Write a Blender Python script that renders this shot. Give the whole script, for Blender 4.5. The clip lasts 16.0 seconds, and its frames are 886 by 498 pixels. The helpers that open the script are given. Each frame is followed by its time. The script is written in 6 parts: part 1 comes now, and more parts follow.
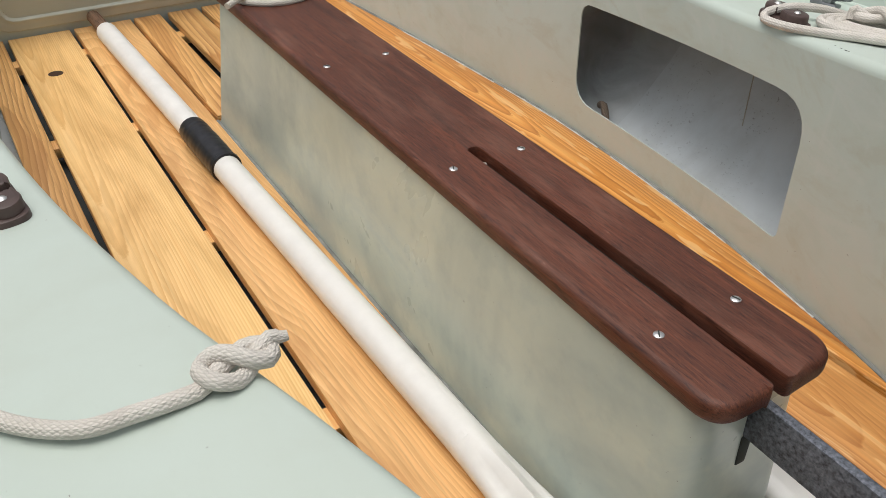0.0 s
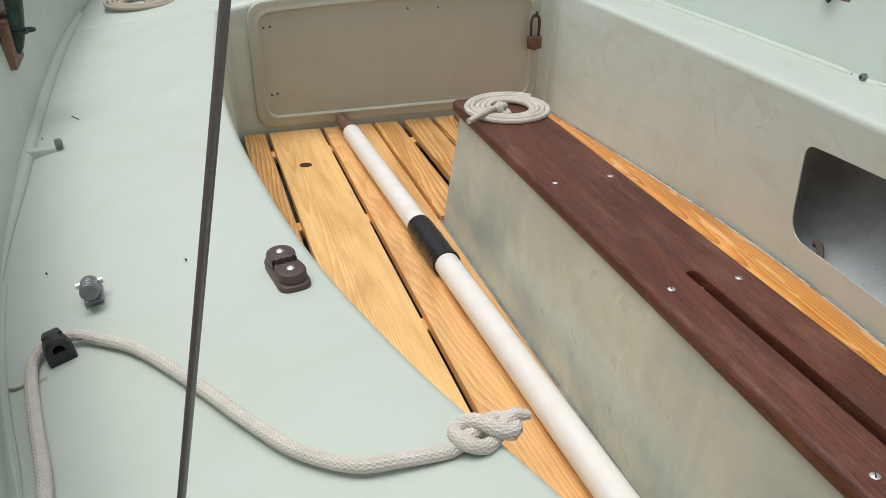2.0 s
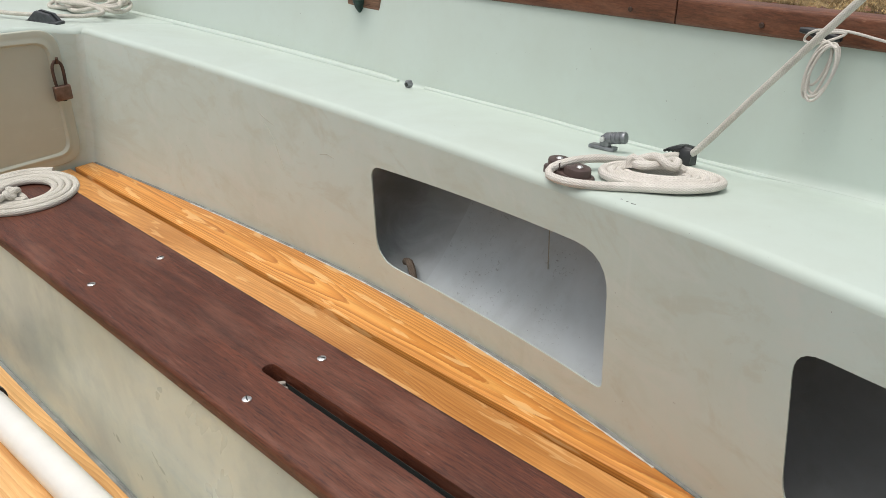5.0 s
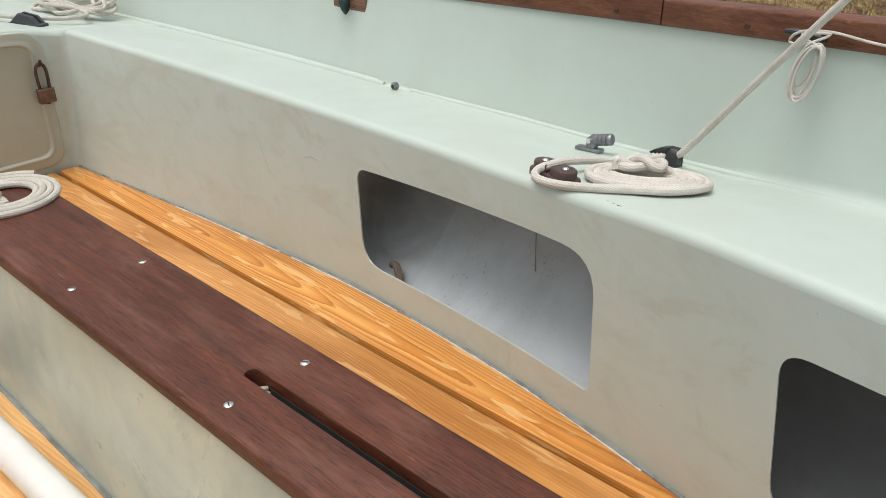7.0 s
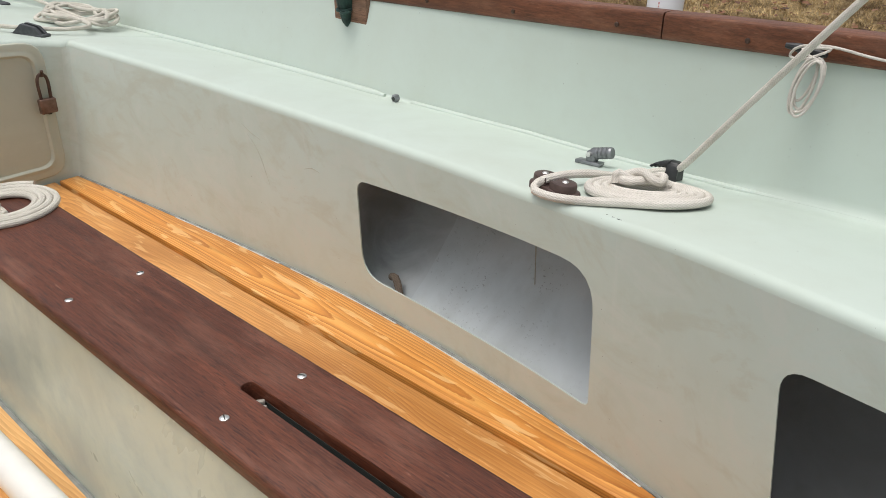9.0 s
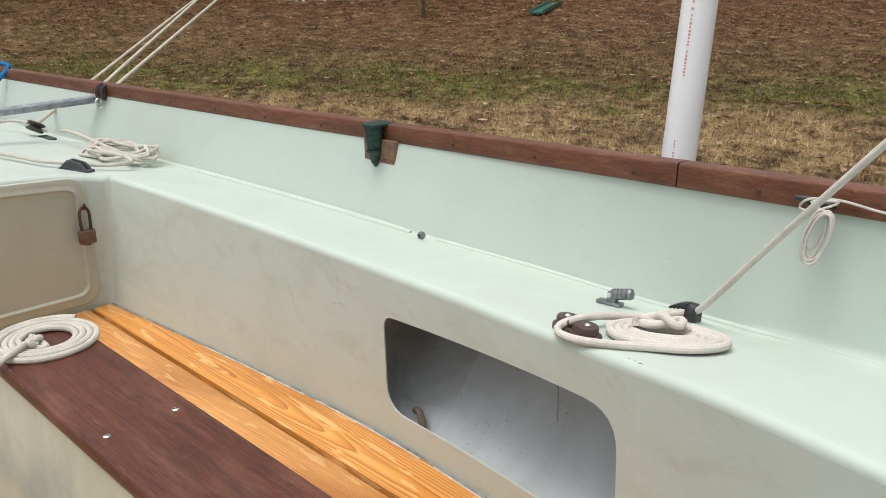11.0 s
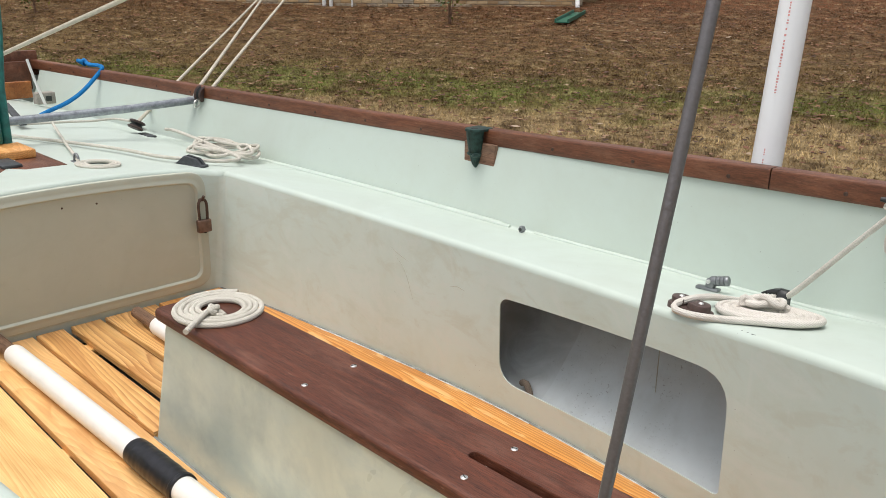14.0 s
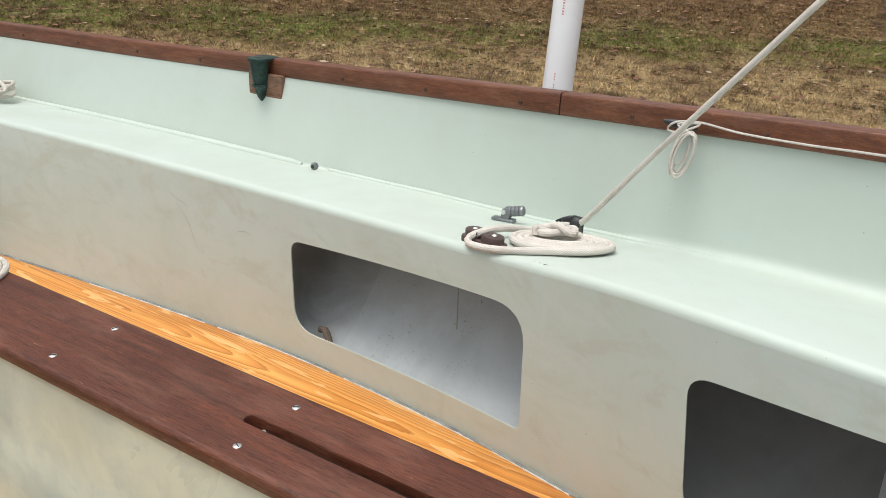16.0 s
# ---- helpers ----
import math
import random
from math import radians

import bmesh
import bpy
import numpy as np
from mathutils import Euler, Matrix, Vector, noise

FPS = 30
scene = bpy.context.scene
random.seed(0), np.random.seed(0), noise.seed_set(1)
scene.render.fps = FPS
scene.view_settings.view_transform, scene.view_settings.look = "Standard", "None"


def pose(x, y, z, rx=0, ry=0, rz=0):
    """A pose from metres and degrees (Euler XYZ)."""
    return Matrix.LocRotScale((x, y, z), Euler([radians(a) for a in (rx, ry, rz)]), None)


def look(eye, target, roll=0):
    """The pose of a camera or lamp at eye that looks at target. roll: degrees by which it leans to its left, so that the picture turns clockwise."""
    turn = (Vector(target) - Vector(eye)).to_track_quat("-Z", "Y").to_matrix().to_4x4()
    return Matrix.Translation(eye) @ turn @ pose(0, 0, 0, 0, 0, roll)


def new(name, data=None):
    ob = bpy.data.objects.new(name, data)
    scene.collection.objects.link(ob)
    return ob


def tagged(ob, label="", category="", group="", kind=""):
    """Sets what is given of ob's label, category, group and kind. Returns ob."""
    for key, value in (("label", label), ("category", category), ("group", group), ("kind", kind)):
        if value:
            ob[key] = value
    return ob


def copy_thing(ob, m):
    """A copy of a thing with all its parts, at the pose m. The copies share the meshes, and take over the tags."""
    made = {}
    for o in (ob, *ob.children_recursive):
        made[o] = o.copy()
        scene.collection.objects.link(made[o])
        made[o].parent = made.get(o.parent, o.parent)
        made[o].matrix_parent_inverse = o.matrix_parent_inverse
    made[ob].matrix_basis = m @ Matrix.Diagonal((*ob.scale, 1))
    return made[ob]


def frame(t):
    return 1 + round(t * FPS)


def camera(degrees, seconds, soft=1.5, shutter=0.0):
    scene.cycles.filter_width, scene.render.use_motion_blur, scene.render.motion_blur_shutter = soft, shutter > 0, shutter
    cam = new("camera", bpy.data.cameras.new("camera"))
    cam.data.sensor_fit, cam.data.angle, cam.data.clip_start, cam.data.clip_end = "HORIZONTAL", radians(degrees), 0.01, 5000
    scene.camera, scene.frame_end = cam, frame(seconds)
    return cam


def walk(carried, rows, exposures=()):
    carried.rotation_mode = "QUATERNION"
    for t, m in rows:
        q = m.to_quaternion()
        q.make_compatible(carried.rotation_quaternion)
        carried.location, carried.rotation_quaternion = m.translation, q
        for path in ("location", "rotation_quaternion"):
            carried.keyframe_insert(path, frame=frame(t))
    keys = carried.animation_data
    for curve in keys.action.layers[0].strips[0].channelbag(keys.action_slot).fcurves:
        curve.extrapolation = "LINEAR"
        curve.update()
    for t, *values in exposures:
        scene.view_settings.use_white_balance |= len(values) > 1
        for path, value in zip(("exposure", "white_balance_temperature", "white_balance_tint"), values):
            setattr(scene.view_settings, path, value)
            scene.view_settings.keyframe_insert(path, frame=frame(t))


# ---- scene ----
cam = camera(56.4, 16.0, 0.65)
PATH = [
    (0, (0.7218, -0.5116, 0.7722), (-0.6638, 0.3487, -0.384), 0.59),
    (0.5, (0.7286, -0.5304, 0.7825), (-0.6988, 0.3174, -0.3327), 0.55),
    (1, (0.7562, -0.5597, 0.8046), (-0.7605, 0.2189, -0.2399), 0.49),
    (1.5, (0.7742, -0.5688, 0.814), (-0.8351, 0.0971, -0.1678), 0.41),
    (2, (0.7696, -0.5938, 0.8111), (-0.9185, -0.0631, -0.1227), 0.25),
    (2.5, (0.7467, -0.633, 0.8191), (-0.9497, -0.0935, -0.092), 0.23),
    (3, (0.7098, -0.6287, 0.8264), (-0.9177, 0.0924, -0.0844), 0.28),
    (3.5, (0.6657, -0.5807, 0.818), (-0.8336, 0.3773, -0.0942), 1.35),
    (4, (0.6385, -0.4993, 0.8087), (-0.7139, 0.6537, -0.1092), 1.39),
    (4.5, (0.628, -0.4313, 0.815), (-0.6532, 0.7929, -0.1129), -0.38),
    (5, (0.6309, -0.3991, 0.8141), (-0.6097, 0.8687, -0.1117), -1.06),
    (7.5, (0.6302, -0.3893, 0.8096), (-0.5932, 0.8985, -0.1088), -0.85),
    (8, (0.6299, -0.3881, 0.81), (-0.5951, 0.9008, -0.1055), -0.63),
    (8.5, (0.6291, -0.3838, 0.8107), (-0.5961, 0.906, -0.1013), -0.57),
    (9, (0.6294, -0.3837, 0.8097), (-0.6059, 0.9091, -0.085), -0.65),
    (9.5, (0.6302, -0.3878, 0.8252), (-0.6515, 0.9241, 0.0286), -1.47),
    (10, (0.6329, -0.3888, 0.8391), (-0.6859, 0.9424, 0.1394), -1.84),
    (12.3, (0.6823, -0.523, 0.8858), (-0.6746, 0.8185, 0.2869), 0.68),
    (12.5, (0.69, -0.5475, 0.8931), (-0.6552, 0.808, 0.2982), 1.35),
    (13, (0.6793, -0.6215, 0.9097), (-0.6585, 0.7488, 0.3318), 1.81),
    (13.5, (0.6576, -0.69, 0.9055), (-0.7183, 0.6402, 0.3248), 1.15),
    (14, (0.6407, -0.7217, 0.8931), (-0.717, 0.6117, 0.2768), 0.55),
    (14.5, (0.6321, -0.7303, 0.8857), (-0.6614, 0.648, 0.233), -0.02),
    (15, (0.6213, -0.7268, 0.8799), (-0.6015, 0.7081, 0.2117), -0.66),
    (15.5, (0.6167, -0.6713, 0.8676), (-0.5138, 0.8249, 0.1732), -0.07),
    (16, (0.6207, -0.5995, 0.8557), (-0.3745, 0.9666, 0.1103), 2.04),
]
walk(cam, [(t, look(eye, target, roll)) for t, eye, target, roll in PATH], [(0, -0.20), (1.5, -0.18), (2.5, -0.11), (3.5, -0.19), (5, -0.01), (7.5, 0.0), (9, 0.02), (10, 0.12), (12.5, 0.15), (13.5, 0.21), (14.5, 0.15), (15.5, 0.16), (16, 0.20)])

# ---- light ----
world = bpy.data.worlds.new("sky")
scene.world = world
world.use_nodes = True
wn = world.node_tree
sky = wn.nodes.new("ShaderNodeTexSky")
sky.sky_type, sky.sun_disc = "NISHITA", False
sky.sun_elevation, sky.sun_rotation = radians(73), radians(189)
sky.air_density, sky.dust_density, sky.ozone_density = 1.0, 4.0, 1.0
wash = wn.nodes.new("ShaderNodeHueSaturation")
wash.inputs["Saturation"].default_value = 0.25
wn.links.new(sky.outputs[0], wash.inputs["Color"])
wn.links.new(wash.outputs[0], wn.nodes["Background"].inputs["Color"])
wn.nodes["Background"].inputs["Strength"].default_value = 0.15
sun = new("sun", bpy.data.lights.new("sun", "SUN"))
sun.data.energy, sun.data.angle, sun.data.color = 1.55, radians(40), (1.0, 0.97, 0.92)
sun.matrix_basis = look((0, 0, 0), (0.05, 0.15, -1.0))


# ---- materials ----
def nodes_of(name, rough=0.5, metal=0.0, spec=0.5):
    m = bpy.data.materials.new(name)
    m.use_nodes = True
    nt = m.node_tree
    b = nt.nodes["Principled BSDF"]
    b.inputs["Roughness"].default_value, b.inputs["Metallic"].default_value = rough, metal
    b.inputs["Specular IOR Level"].default_value = spec
    return m, nt, b


def coords(nt, scale=(1, 1, 1), rot=(0, 0, 0), kind="Object", shift=0.0):
    tc, mp = nt.nodes.new("ShaderNodeTexCoord"), nt.nodes.new("ShaderNodeMapping")
    mp.inputs["Scale"].default_value, mp.inputs["Rotation"].default_value = scale, rot
    out = tc.outputs[kind]
    if shift:
        info, mul = nt.nodes.new("ShaderNodeObjectInfo"), nt.nodes.new("ShaderNodeVectorMath")
        mul.operation = "MULTIPLY_ADD"
        nt.links.new(info.outputs["Random"], mul.inputs[0])
        mul.inputs[1].default_value = (shift * 7, shift * 0.35, shift * 0.2)
        nt.links.new(out, mul.inputs[2])
        out = mul.outputs[0]
    nt.links.new(out, mp.inputs["Vector"])
    return mp.outputs[0]


def fuzz(nt, vec, scale, detail=4.0, rough=0.55, dist=0.0):
    n = nt.nodes.new("ShaderNodeTexNoise")
    n.inputs["Scale"].default_value, n.inputs["Detail"].default_value = scale, detail
    n.inputs["Roughness"].default_value, n.inputs["Distortion"].default_value = rough, dist
    nt.links.new(vec, n.inputs["Vector"])
    return n.outputs["Fac"]


def ramp(nt, fac, stops):
    r = nt.nodes.new("ShaderNodeValToRGB")
    while len(r.color_ramp.elements) < len(stops):
        r.color_ramp.elements.new(0.5)
    for e, (p, c) in zip(r.color_ramp.elements, stops):
        e.position = p
        e.color = (*c, 1) if len(c) == 3 else c
    nt.links.new(fac, r.inputs["Fac"])
    return r.outputs["Color"]


def blend(nt, fac, a, b, mode="MIX"):
    x = nt.nodes.new("ShaderNodeMix")
    x.data_type, x.blend_type = "RGBA", mode
    for key, v in ((0, fac), (6, a), (7, b)):
        if isinstance(v, (int, float)):
            x.inputs[key].default_value = v
        elif isinstance(v, tuple):
            x.inputs[key].default_value = (*v, 1)
        else:
            nt.links.new(v, x.inputs[key])
    return x.outputs[2]


def relief(nt, b, height, strength=0.3, distance=0.002):
    bp = nt.nodes.new("ShaderNodeBump")
    bp.inputs["Strength"].default_value, bp.inputs["Distance"].default_value = strength, distance
    nt.links.new(height, bp.inputs["Height"])
    nt.links.new(bp.outputs[0], b.inputs["Normal"])


def gelcoat(name, base, stain, amount=0.5, rough=0.35, speck=0.0, grime=None, blot=None, bloom=None):
    m, nt, b = nodes_of(name, rough)
    v = coords(nt)
    big = fuzz(nt, v, 3.2, 5, 0.6, 0.6)
    fine = fuzz(nt, v, 26, 5, 0.6)
    c = blend(nt, ramp(nt, big, [(0.42, (0, 0, 0)), (0.72, (amount,) * 3)]), base, stain)
    c = blend(nt, ramp(nt, fine, [(0.5, (0, 0, 0)), (0.8, (amount * 0.5,) * 3)]), c, stain)
    if grime:
        smear = fuzz(nt, coords(nt, (2.6, 2.6, 5.5)), 1.7, 6, 0.68, 1.2)
        c = blend(nt, ramp(nt, smear, [(0.52, (0, 0, 0)), (0.66, (0.6,) * 3)]), c, grime)
        scratch = fuzz(nt, coords(nt, (9, 9, 70), (0.3, 0.2, 0)), 1.0, 3, 0.6)
        c = blend(nt, ramp(nt, scratch, [(0.70, (0, 0, 0)), (0.78, (0.16,) * 3)]), c, tuple(min(1, k * 1.35) for k in grime))
    if bloom:
        cloud = fuzz(nt, coords(nt, (1.0, 1.0, 1.6), (0.0, 0.5, 0.0)), 4.5, 7, 0.66, 1.6)
        c = blend(nt, ramp(nt, cloud, [(0.53, (0, 0, 0)), (0.60, (0.55,) * 3), (0.66, (0.2,) * 3)]), c, bloom[0])
        c = blend(nt, ramp(nt, cloud, [(0.36, (0.4,) * 3), (0.44, (0, 0, 0))]), c, bloom[1])
        rub = fuzz(nt, coords(nt, (20, 20, 5), (0.0, 0.9, 0.0)), 1.0, 5, 0.7, 0.6)
        c = blend(nt, ramp(nt, rub, [(0.59, (0, 0, 0)), (0.69, (0.5,) * 3)]), c, bloom[0])
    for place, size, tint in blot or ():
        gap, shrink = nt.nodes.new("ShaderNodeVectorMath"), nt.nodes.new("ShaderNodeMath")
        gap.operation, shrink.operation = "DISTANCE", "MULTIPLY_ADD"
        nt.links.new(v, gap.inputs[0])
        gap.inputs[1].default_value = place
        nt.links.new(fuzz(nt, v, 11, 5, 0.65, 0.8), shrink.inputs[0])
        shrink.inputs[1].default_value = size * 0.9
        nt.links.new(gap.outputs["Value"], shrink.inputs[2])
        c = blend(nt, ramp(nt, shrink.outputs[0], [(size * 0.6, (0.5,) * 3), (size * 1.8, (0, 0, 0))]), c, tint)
    dots = fuzz(nt, v, 210, 2, 0.5)
    c = blend(nt, ramp(nt, dots, [(0.765, (0, 0, 0)), (0.79, (0.6,) * 3)]), c, (0.12, 0.10, 0.08))
    if speck:
        s = fuzz(nt, v, 150, 4, 0.7)
        patch = fuzz(nt, v, 6, 4, 0.6)
        k = blend(nt, 1.0, ramp(nt, s, [(0.60, (0, 0, 0)), (0.66, (1, 1, 1))]), ramp(nt, patch, [(0.48, (0, 0, 0)), (0.62, (speck,) * 3)]), "MULTIPLY")
        c = blend(nt, k, c, (0.10, 0.085, 0.07))
    nt.links.new(c, b.inputs["Base Color"])
    nt.links.new(ramp(nt, big, [(0.3, (rough - 0.06,) * 3), (0.7, (rough + 0.12,) * 3)]), b.inputs["Roughness"])
    relief(nt, b, fuzz(nt, v, 60, 3), 0.06, 0.001)
    return m


def wood(name, pale, mid, dark, rings=26.0, tilt=2.4, rough=0.38, stain=(0.5, 0.2, 0.04), stain_amount=0.0, pores=0.26, wander=(0.8, 2.6), sway=0.06, calmness=0.85, stretch=(1.5, 11, 11), deep=0.0):
    m, nt, b = nodes_of(name, rough)
    tc, info = nt.nodes.new("ShaderNodeTexCoord"), nt.nodes.new("ShaderNodeObjectInfo")
    add = nt.nodes.new("ShaderNodeVectorMath")
    add.operation = "MULTIPLY_ADD"
    nt.links.new(info.outputs["Random"], add.inputs[0])
    add.inputs[1].default_value = (9.0, 0.07, 0.05)
    nt.links.new(tc.outputs["Object"], add.inputs[2])
    warp = nt.nodes.new("ShaderNodeTexNoise")
    wm = nt.nodes.new("ShaderNodeMapping")
    wm.inputs["Scale"].default_value = (wander[0], wander[1], wander[1])
    nt.links.new(add.outputs[0], wm.inputs["Vector"])
    nt.links.new(wm.outputs[0], warp.inputs["Vector"])
    warp.inputs["Scale"].default_value, warp.inputs["Detail"].default_value = 1.5, 2.5
    off = nt.nodes.new("ShaderNodeVectorMath")
    off.operation = "MULTIPLY_ADD"
    nt.links.new(warp.outputs["Color"], off.inputs[0])
    off.inputs[1].default_value = (0.0, sway, sway)
    nt.links.new(add.outputs[0], off.inputs[2])
    mp = nt.nodes.new("ShaderNodeMapping")
    mp.inputs["Location"].default_value = (0, -0.06, deep)
    mp.inputs["Rotation"].default_value = (0, radians(tilt), radians(0.6))
    nt.links.new(off.outputs[0], mp.inputs["Vector"])
    wave = nt.nodes.new("ShaderNodeTexWave")
    wave.wave_type, wave.rings_direction, wave.wave_profile = "RINGS", "X", "SAW"
    wave.inputs["Scale"].default_value = rings
    wave.inputs["Distortion"].default_value, wave.inputs["Detail"].default_value = 0.7, 4.0
    wave.inputs["Detail Scale"].default_value, wave.inputs["Detail Roughness"].default_value = 2.2, 0.62
    nt.links.new(mp.outputs[0], wave.inputs["Vector"])
    half_dark = tuple(0.5 * (p + q) for p, q in zip(mid, dark))
    c = ramp(nt, wave.outputs["Fac"], [(0.0, pale), (0.45, mid), (0.74, half_dark), (0.90, dark), (0.955, half_dark), (1.0, pale)])
    calm = fuzz(nt, coords(nt, (1.1, 9, 9), shift=1.0), 1.0, 3, 0.55)
    c = blend(nt, ramp(nt, calm, [(0.38, (calmness,) * 3), (0.62, (calmness * 0.15,) * 3)]), c, mid)
    hair = fuzz(nt, coords(nt, (1.4, 120, 120), shift=1.0), 1.0, 4, 0.65, 0.4)
    c = blend(nt, ramp(nt, hair, [(0.52, (0, 0, 0)), (0.64, (0.42,) * 3)]), c, dark)
    thin = fuzz(nt, coords(nt, (0.9, 55, 55), shift=1.0), 1.0, 3, 0.6)
    c = blend(nt, ramp(nt, thin, [(0.40, (0.4,) * 3), (0.58, (0.0,) * 3)]), c, mid)
    broad = fuzz(nt, coords(nt, (1.6, 8, 8), shift=1.0), 1.3, 4, 0.6, 0.6)
    c = blend(nt, 1.0, c, ramp(nt, broad, [(0.28, (0.74, 0.66, 0.56)), (0.5, (1, 1, 1)), (0.75, (1.12, 1.15, 1.2))]), "MULTIPLY")
    fib = fuzz(nt, coords(nt, (6, 190, 190), shift=1.0), 1.0, 6, 0.72)
    c = blend(nt, pores * 2, c, blend(nt, 1.0, c, ramp(nt, fib, [(0.3, (0.55, 0.5, 0.45)), (0.6, (1, 1, 1))]), "MULTIPLY"))
    tone = nt.nodes.new("ShaderNodeHueSaturation")
    vr = nt.nodes.new("ShaderNodeMapRange")
    vr.inputs["To Min"].default_value, vr.inputs["To Max"].default_value = 0.96, 1.2
    nt.links.new(info.outputs["Random"], vr.inputs["Value"])
    nt.links.new(vr.outputs[0], tone.inputs["Value"])
    nt.links.new(c, tone.inputs["Color"])
    c = tone.outputs[0]
    if stain_amount:
        blot = fuzz(nt, coords(nt, stretch, shift=1.0), 1.6, 3.5, 0.55, 0.4)
        c = blend(nt, ramp(nt, blot, [(0.585, (0, 0, 0)), (0.62, (stain_amount,) * 3)]), c, stain)
    nt.links.new(c, b.inputs["Base Color"])
    b.inputs["Coat Weight"].default_value, b.inputs["Coat Roughness"].default_value = 0.12, 0.25
    relief(nt, b, fib, 0.12, 0.0008)
    return m


def dark_wood(name, a, c2, pale, rough=0.55, fine=1.0, pores=0.6):
    m, nt, b = nodes_of(name, rough, spec=0.45)
    fib = fuzz(nt, coords(nt, (5 * fine * 2.2, 130 * fine, 90 * fine), shift=1.0), 1.0, 7, 0.72)
    streak = fuzz(nt, coords(nt, (2.2, 26, 26), shift=1.0), 1.0, 5, 0.65, 1.2)
    c = ramp(nt, streak, [(0.3, a), (0.7, c2)])
    c = blend(nt, ramp(nt, fib, [(0.36, (0.32,) * 3), (0.5, (0, 0, 0))]), c, tuple(k * 0.35 for k in a))
    c = blend(nt, ramp(nt, fib, [(0.58, (0, 0, 0)), (0.78, (0.2,) * 3)]), c, pale)
    thread = fuzz(nt, coords(nt, (4.0 * fine, 400 * fine, 400 * fine), shift=1.0), 1.0, 6, 0.75, 0.2)
    c = blend(nt, 1.0, c, ramp(nt, thread, [(0.34, (0.62, 0.59, 0.57)), (0.5, (1, 1, 1)), (0.66, (1.34, 1.33, 1.33))]), "MULTIPLY")
    pore = fuzz(nt, coords(nt, (42 * fine, 430 * fine, 430 * fine), shift=1.0), 1.0, 3, 0.6)
    c = blend(nt, ramp(nt, pore, [(0.37, (pores,) * 3), (0.45, (0, 0, 0))]), c, tuple(k * 0.22 for k in a))
    c = blend(nt, ramp(nt, pore, [(0.62, (0, 0, 0)), (0.72, (0.26,) * 3)]), c, pale)
    wear = fuzz(nt, coords(nt, (3, 12, 12)), 2.5, 6, 0.65)
    c = blend(nt, ramp(nt, wear, [(0.50, (0, 0, 0)), (0.76, (0.34,) * 3)]), c, pale)
    nick = fuzz(nt, coords(nt, (26, 150, 150), shift=1.0), 1.0, 3, 0.7, 0.5)
    c = blend(nt, ramp(nt, nick, [(0.69, (0, 0, 0)), (0.74, (0.55,) * 3)]), c, pale)
    patch = fuzz(nt, coords(nt, (2.0, 7, 7)), 1.4, 4, 0.6, 0.6)
    c = blend(nt, 1.0, c, ramp(nt, patch, [(0.3, (0.72, 0.66, 0.62)), (0.5, (1, 1, 1)), (0.72, (1.16, 1.06, 1.02))]), "MULTIPLY")
    nt.links.new(c, b.inputs["Base Color"])
    relief(nt, b, fib, 0.6, 0.0014)
    return m


def plain(name, base, rough=0.5, metal=0.0, vary=0.25, scale=40, bump=0.1):
    m, nt, b = nodes_of(name, rough, metal)
    f = fuzz(nt, coords(nt), scale, 5, 0.6)
    c = ramp(nt, f, [(0.3, tuple(k * (1 - vary) for k in base)), (0.7, tuple(min(1, k * (1 + vary * 0.6)) for k in base))])
    nt.links.new(c, b.inputs["Base Color"])
    relief(nt, b, f, bump, 0.001)
    return m


def rope_stuff(name, base, dirt, cells=5.0, pitch=70.0):
    m, nt, b = nodes_of(name, 0.85, spec=0.2)
    uv = nt.nodes.new("ShaderNodeUVMap")
    sep = nt.nodes.new("ShaderNodeSeparateXYZ")
    nt.links.new(uv.outputs[0], sep.inputs[0])

    def math_node(op, x, y=None):
        n = nt.nodes.new("ShaderNodeMath")
        n.operation = op
        for k, v in ((0, x), (1, y)):
            if v is None:
                continue
            if isinstance(v, (int, float)):
                n.inputs[k].default_value = v
            else:
                nt.links.new(v, n.inputs[k])
        return n.outputs[0]

    u = math_node("MULTIPLY", sep.outputs[0], 2 * math.pi * cells)
    w = math_node("MULTIPLY", sep.outputs[1], 2 * math.pi * pitch)
    s1 = math_node("SINE", math_node("ADD", u, w))
    s2 = math_node("SINE", math_node("SUBTRACT", u, w))
    weave = math_node("MULTIPLY", math_node("ABSOLUTE", s1), math_node("ABSOLUTE", s2))
    v = coords(nt)
    grime = fuzz(nt, v, 35, 5, 0.6)
    c = blend(nt, ramp(nt, grime, [(0.4, (0, 0, 0)), (0.75, (0.6,) * 3)]), base, dirt)
    c = blend(nt, ramp(nt, weave, [(0.0, (0.45,) * 3), (0.24, (0, 0, 0))]), c, tuple(k * 0.6 for k in dirt))
    nt.links.new(c, b.inputs["Base Color"])
    relief(nt, b, weave, 0.5, 0.0012)
    return m


